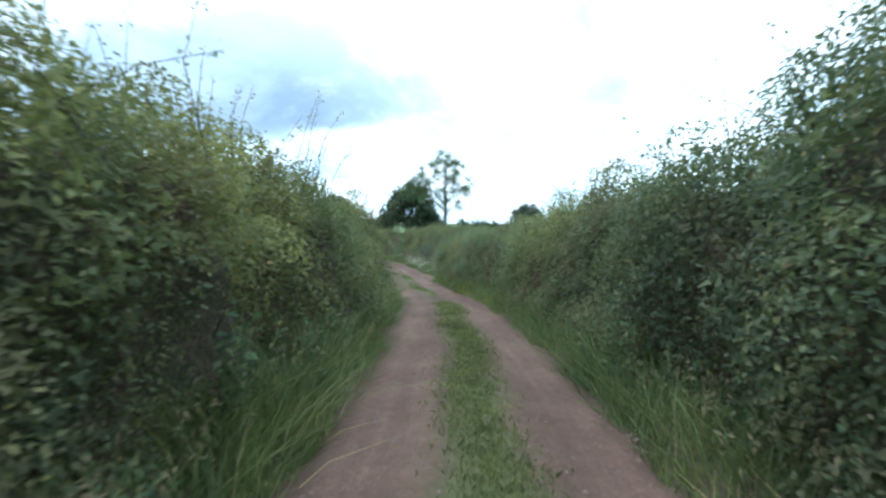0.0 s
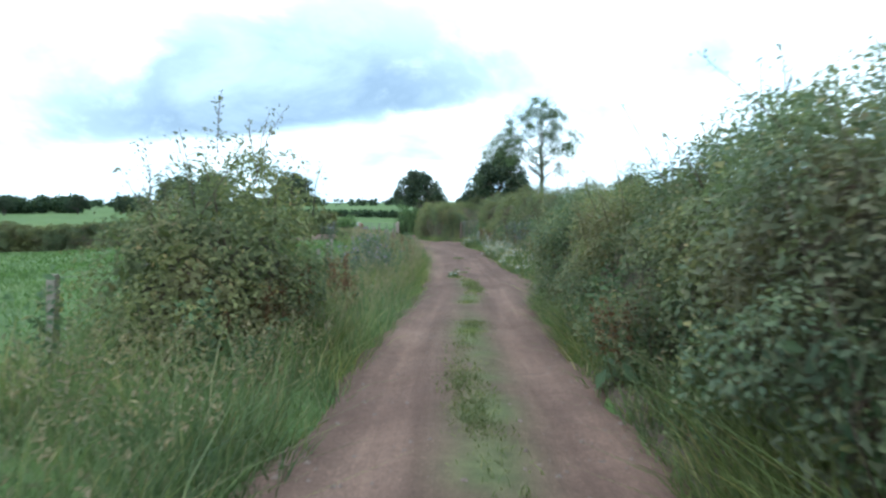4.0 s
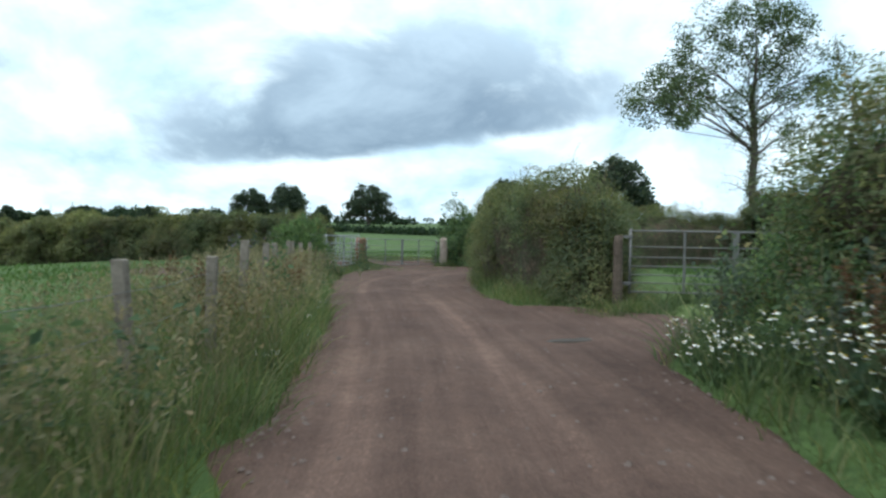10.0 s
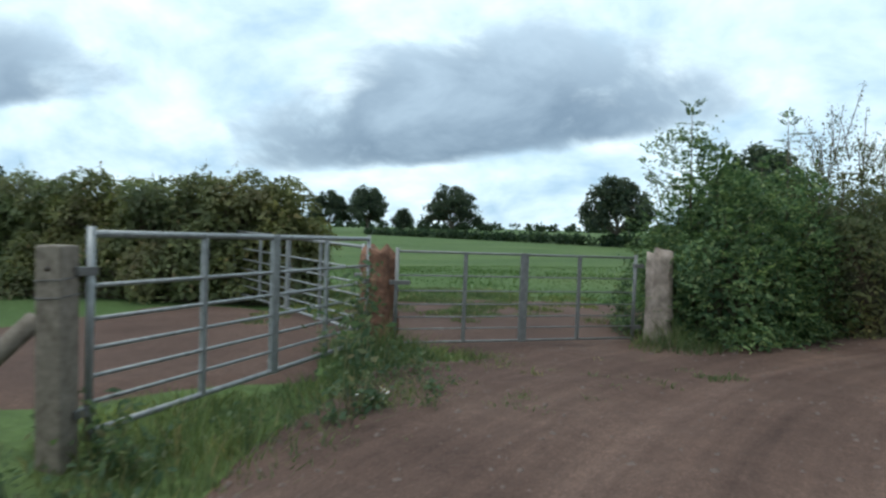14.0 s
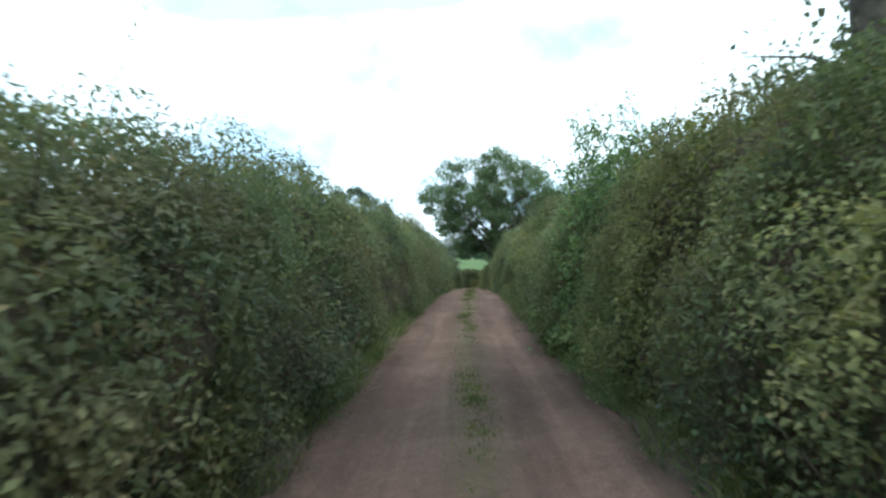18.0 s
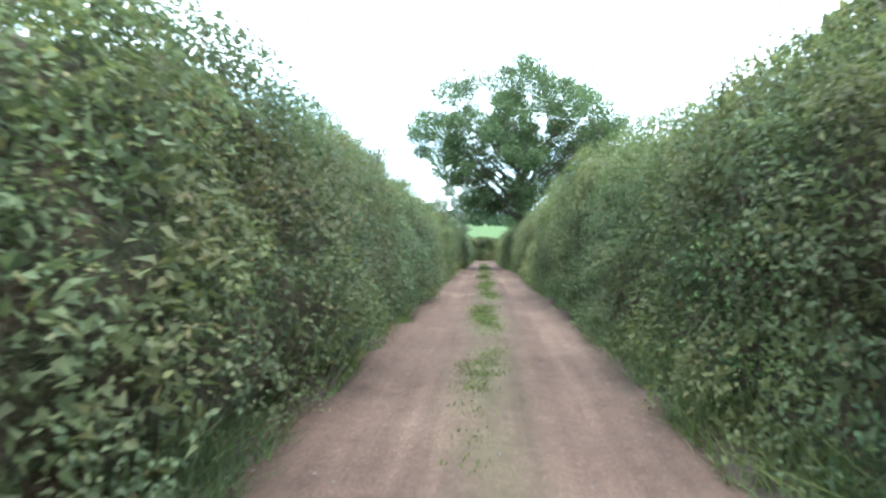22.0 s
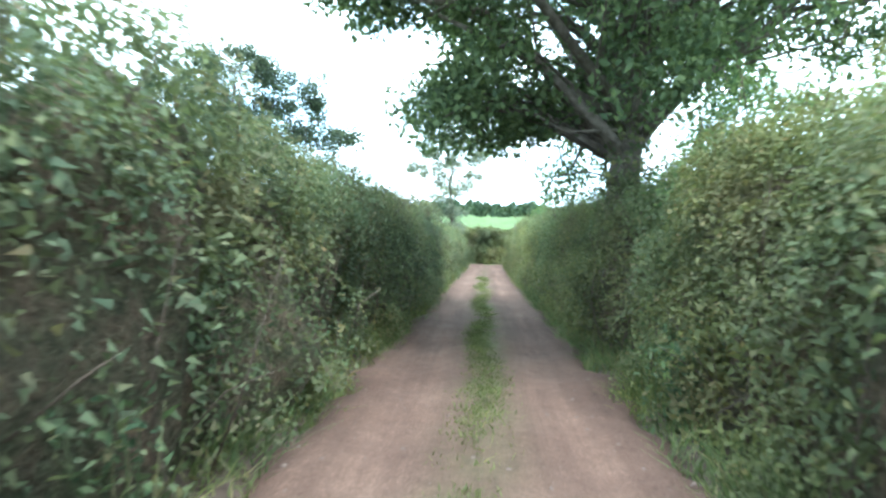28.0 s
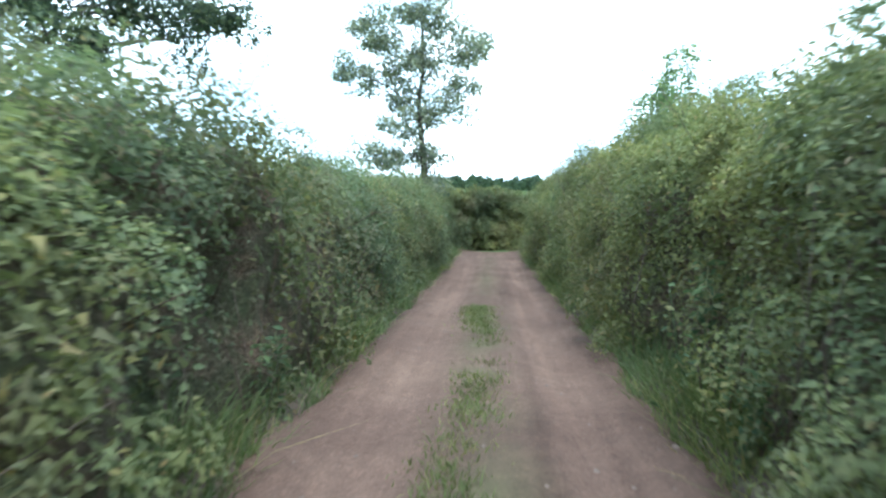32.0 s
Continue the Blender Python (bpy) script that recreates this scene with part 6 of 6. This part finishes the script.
put_all([dock(601), dock(602)], np.concatenate([spots_beside(12.6, 15.3, 0.6, 2.2, 26, 611, 1.2), spots_beside(14.3, 15.4, 0.5, 1.6, 18, 615), spots_beside(13.2, 14.35, -0.4, -1.3, 16, 616), spots_beside(9.5, 13.8, -0.8, -2.8, 34, 612, 1.5), spots_beside(6.0, 12.5, 0.6, 2.4, 30, 613, 1.5),
                                                spots_beside(0.5, 9, -0.25, -0.7, 10, 614)]), 1, (0.75, 1.2))
put_all([nettle(621, M_WEED, "nettle_clump", "dense green nettles on the verge", "nettles")[0], nettle(622, M_WEED, "nettle_clump", "dense green nettles on the verge", "nettles", 1.1, 200, 0.085)[0]],
        np.concatenate([spots_beside(5.8, 12.8, 0.5, 3.0, 80, 631, 2.0), spots_beside(12.4, 15.0, 0.35, 1.7, 22, 640), spots_beside(0, 9, -0.15, -0.6, 60, 634),
                        spots_beside(0, 5.8, 0.15, 0.6, 44, 635), spots_beside(20.4, 30.5, 0.1, 0.5, 30, 636), spots_beside(20.4, 30.5, -0.1, -0.5, 34, 637),
                        [(-14.9, 79.6), (-15.5, 80.6), (-15.9, 81.4)]]), 2, (0.6, 1.15))
put_all([nettle(623, M_WEED, "nettle_clump", "tall dark nettles on the bank", "nettles", 1.2, 280, 0.078)[0], nettle(624, M_GREY, "mugwort", "grey-green tall mugwort on the bank", "mugworts", 1.3, 260, 0.075)[0],
         dock(603)], np.concatenate([spots_beside(9.2, 14.35, -0.7, -3.2, 120, 632), spots_beside(9.4, 14.4, -0.6, -1.4, 30, 638), spots_beside(14.15, 14.5, -0.3, -1.6, 8, 639)]), 6, (0.85, 1.3))
put_all([nettle(626, M_WEED, "nettle_clump", "low green weeds at the gate on trodden soil", "nettles", 0.4, 90, 0.07)[0]],
        np.array([(-15.0, 80.0), (-14.7, 80.6), (-15.3, 80.9), (-15.5, 81.5), (-14.9, 79.3), (-15.2, 78.7), (-15.1, 81.2), (-14.5, 80.1), *spots_beside(16.6, 17.75, 0.05, 1.2, 34, 633)]), 8, (0.6, 1.15))
put_all([thistle(641), thistle(642)], np.concatenate([spots_beside(9.2, 13.6, -1.0, -3.0, 42, 643, 1.4), spots_beside(8.6, 12.6, 0.9, 2.2, 14, 644, 1.6), [(-16.6, 74.2), (-16.9, 74.9), (-17.3, 74.4), (-16.2, 73.3)]]), 3, (0.9, 1.35))
put_all([mayweed(651, 60, 0.52), mayweed(652, 46, 0.44, 0.36), mayweed(653, 78, 0.62, 0.5)],
        np.concatenate([[(-0.3, 42.9), (0.3, 41.6), (-0.1, 44.0)], spots_beside(10.4, 12.3, -0.2, -1.0, 13, 654), spots_beside(10.6, 12.8, -0.9, -2.0, 8, 658), spots_beside(12.3, 14.0, -0.9, -2.2, 13, 655), spots_beside(9.6, 10.3, -0.2, -0.9, 3, 656),
                        spots_beside(12.8, 13.6, -0.3, -0.8, 4, 657), spots_beside(13.6, 14.35, -0.3, -1.0, 5, 659)]), 4, (0.8, 1.4))
put_all([mayweed(661, 10, 0.2, 0.18), mayweed(662, 7, 0.16, 0.14)],
        np.concatenate([[(-2.55, 41.75), (-2.66, 41.88)], spots_beside(10, 12, -0.0, -0.3, 12, 663), spots_beside(14, 16.5, 0.15, 0.7, 18, 664),
                        [(-14.9, 79.9)]]), 5, (0.7, 1.05), 0.07)


def seed_grass(k0, k1, lo, hi, n, seed, h0, h1, label):
    """Seeding grass heads over the verge."""
    rng = np.random.RandomState(seed)
    xy = spots_beside(k0, k1, lo, hi, n, seed)
    P = on_ground(xy, -0.01)
    h = rng.uniform(h0, h1, n)
    V1, F1 = blades(P, h, rng, 0.005, 0.25)
    tip = V1.reshape(-1, 5, 3)[:, 4]
    m = 7
    Q = np.repeat(tip, m, 0) + rng.normal(size=(n * m, 3)) * [0.014, 0.014, 0.06]
    V2, F2 = leaf_mesh(Q, rng.normal(size=Q.shape), 0.048 * rng.uniform(0.6, 1.4, len(Q)), rng, 0.35, -1.0)
    ob = part("seed_grass", *join([(V1, F1), (V2, F2)]), M_SEED)
    tagged(ob, label, "grass", "", "stuff")


seed_grass(5.9, 16.5, 0.2, 2.6, 4600, 671, 0.5, 1.0, "pale seeding grass over the verge")
seed_grass(12.0, 16.0, 0.2, 1.6, 900, 675, 0.5, 1.0, "pale seeding grass before the fence posts")
seed_grass(9.3, 14.0, -0.5, -3.0, 1500, 672, 0.6, 1.1, "pale seeding grass over the bank")
seed_grass(0.5, 9.0, -0.2, -0.9, 700, 673, 0.4, 0.8, "pale seeding grass below the hedge")
seed_grass(0.5, 5.9, 0.2, 0.9, 500, 674, 0.4, 0.8, "pale seeding grass below the hedge")


# ------------------------------------------------------------------ stones and litter on the track
def stones(k0, k1, n, r0, r1, seed, label):
    rng = np.random.RandomState(seed)
    s = rng.uniform(s_of(k0), s_of(k1), n)
    el, er = edges(s)
    u = rng.rand(n)
    lat = -er + (el + er) * u
    near_edge = rng.rand(n) < 0.45
    lat = np.where(near_edge, np.where(rng.rand(n) < 0.5, el - rng.exponential(0.16, n), -er + rng.exponential(0.16, n)), lat)
    xy = at_lane(s, lat)
    P = on_ground(xy)
    P[:, 2] += lane_profile(s, lat, el, er)
    base = np.array([(1, 0, 0), (0.3, 0.95, 0), (-0.8, 0.6, 0), (-0.8, -0.6, 0), (0.3, -0.95, 0), (0.45, 0.3, 0.7), (-0.45, 0.35, 0.75), (-0.1, -0.5, 0.65)])
    tri = np.array([(0, 1, 5), (1, 6, 5), (1, 2, 6), (2, 3, 6), (3, 7, 6), (3, 4, 7), (4, 0, 7), (0, 5, 7), (5, 6, 7)])
    r = rng.uniform(0, 1, n) ** 2.2 * (r1 - r0) + r0
    a = rng.uniform(0, 6.283, n)
    shape = base[None] * rng.uniform(0.6, 1.3, (n, 8, 3))
    c, q = np.cos(a)[:, None], np.sin(a)[:, None]
    V = np.stack([shape[:, :, 0] * c - shape[:, :, 1] * q, shape[:, :, 0] * q + shape[:, :, 1] * c, shape[:, :, 2] * 0.8], 2) * r[:, None, None]
    V = V + P[:, None]
    F = (np.arange(n)[:, None, None] * 8 + tri[None]).reshape(-1, 3)
    ob = part("loose_stones", V.reshape(-1, 3), F, M_STONE)
    tagged(ob, label, "stones", "", "stuff")


stones(0.5, 9.5, 2600, 0.006, 0.028, 701, "loose reddish stones on the lane")
stones(9.5, 19.8, 3600, 0.006, 0.034, 702, "loose reddish stones and clods on the track")
stones(16.4, 19.4, 1500, 0.006, 0.030, 704, "loose red clods and stones before the gates")
stones(19.8, 31, 3600, 0.005, 0.024, 703, "loose reddish stones on the lane")
soil_patch(-5.75, 64.0, 0.42, 0.2, 20, 711, "dark damp hollow in the track", "mud_patch", M_MUD_HOLE).location.z = 0.035
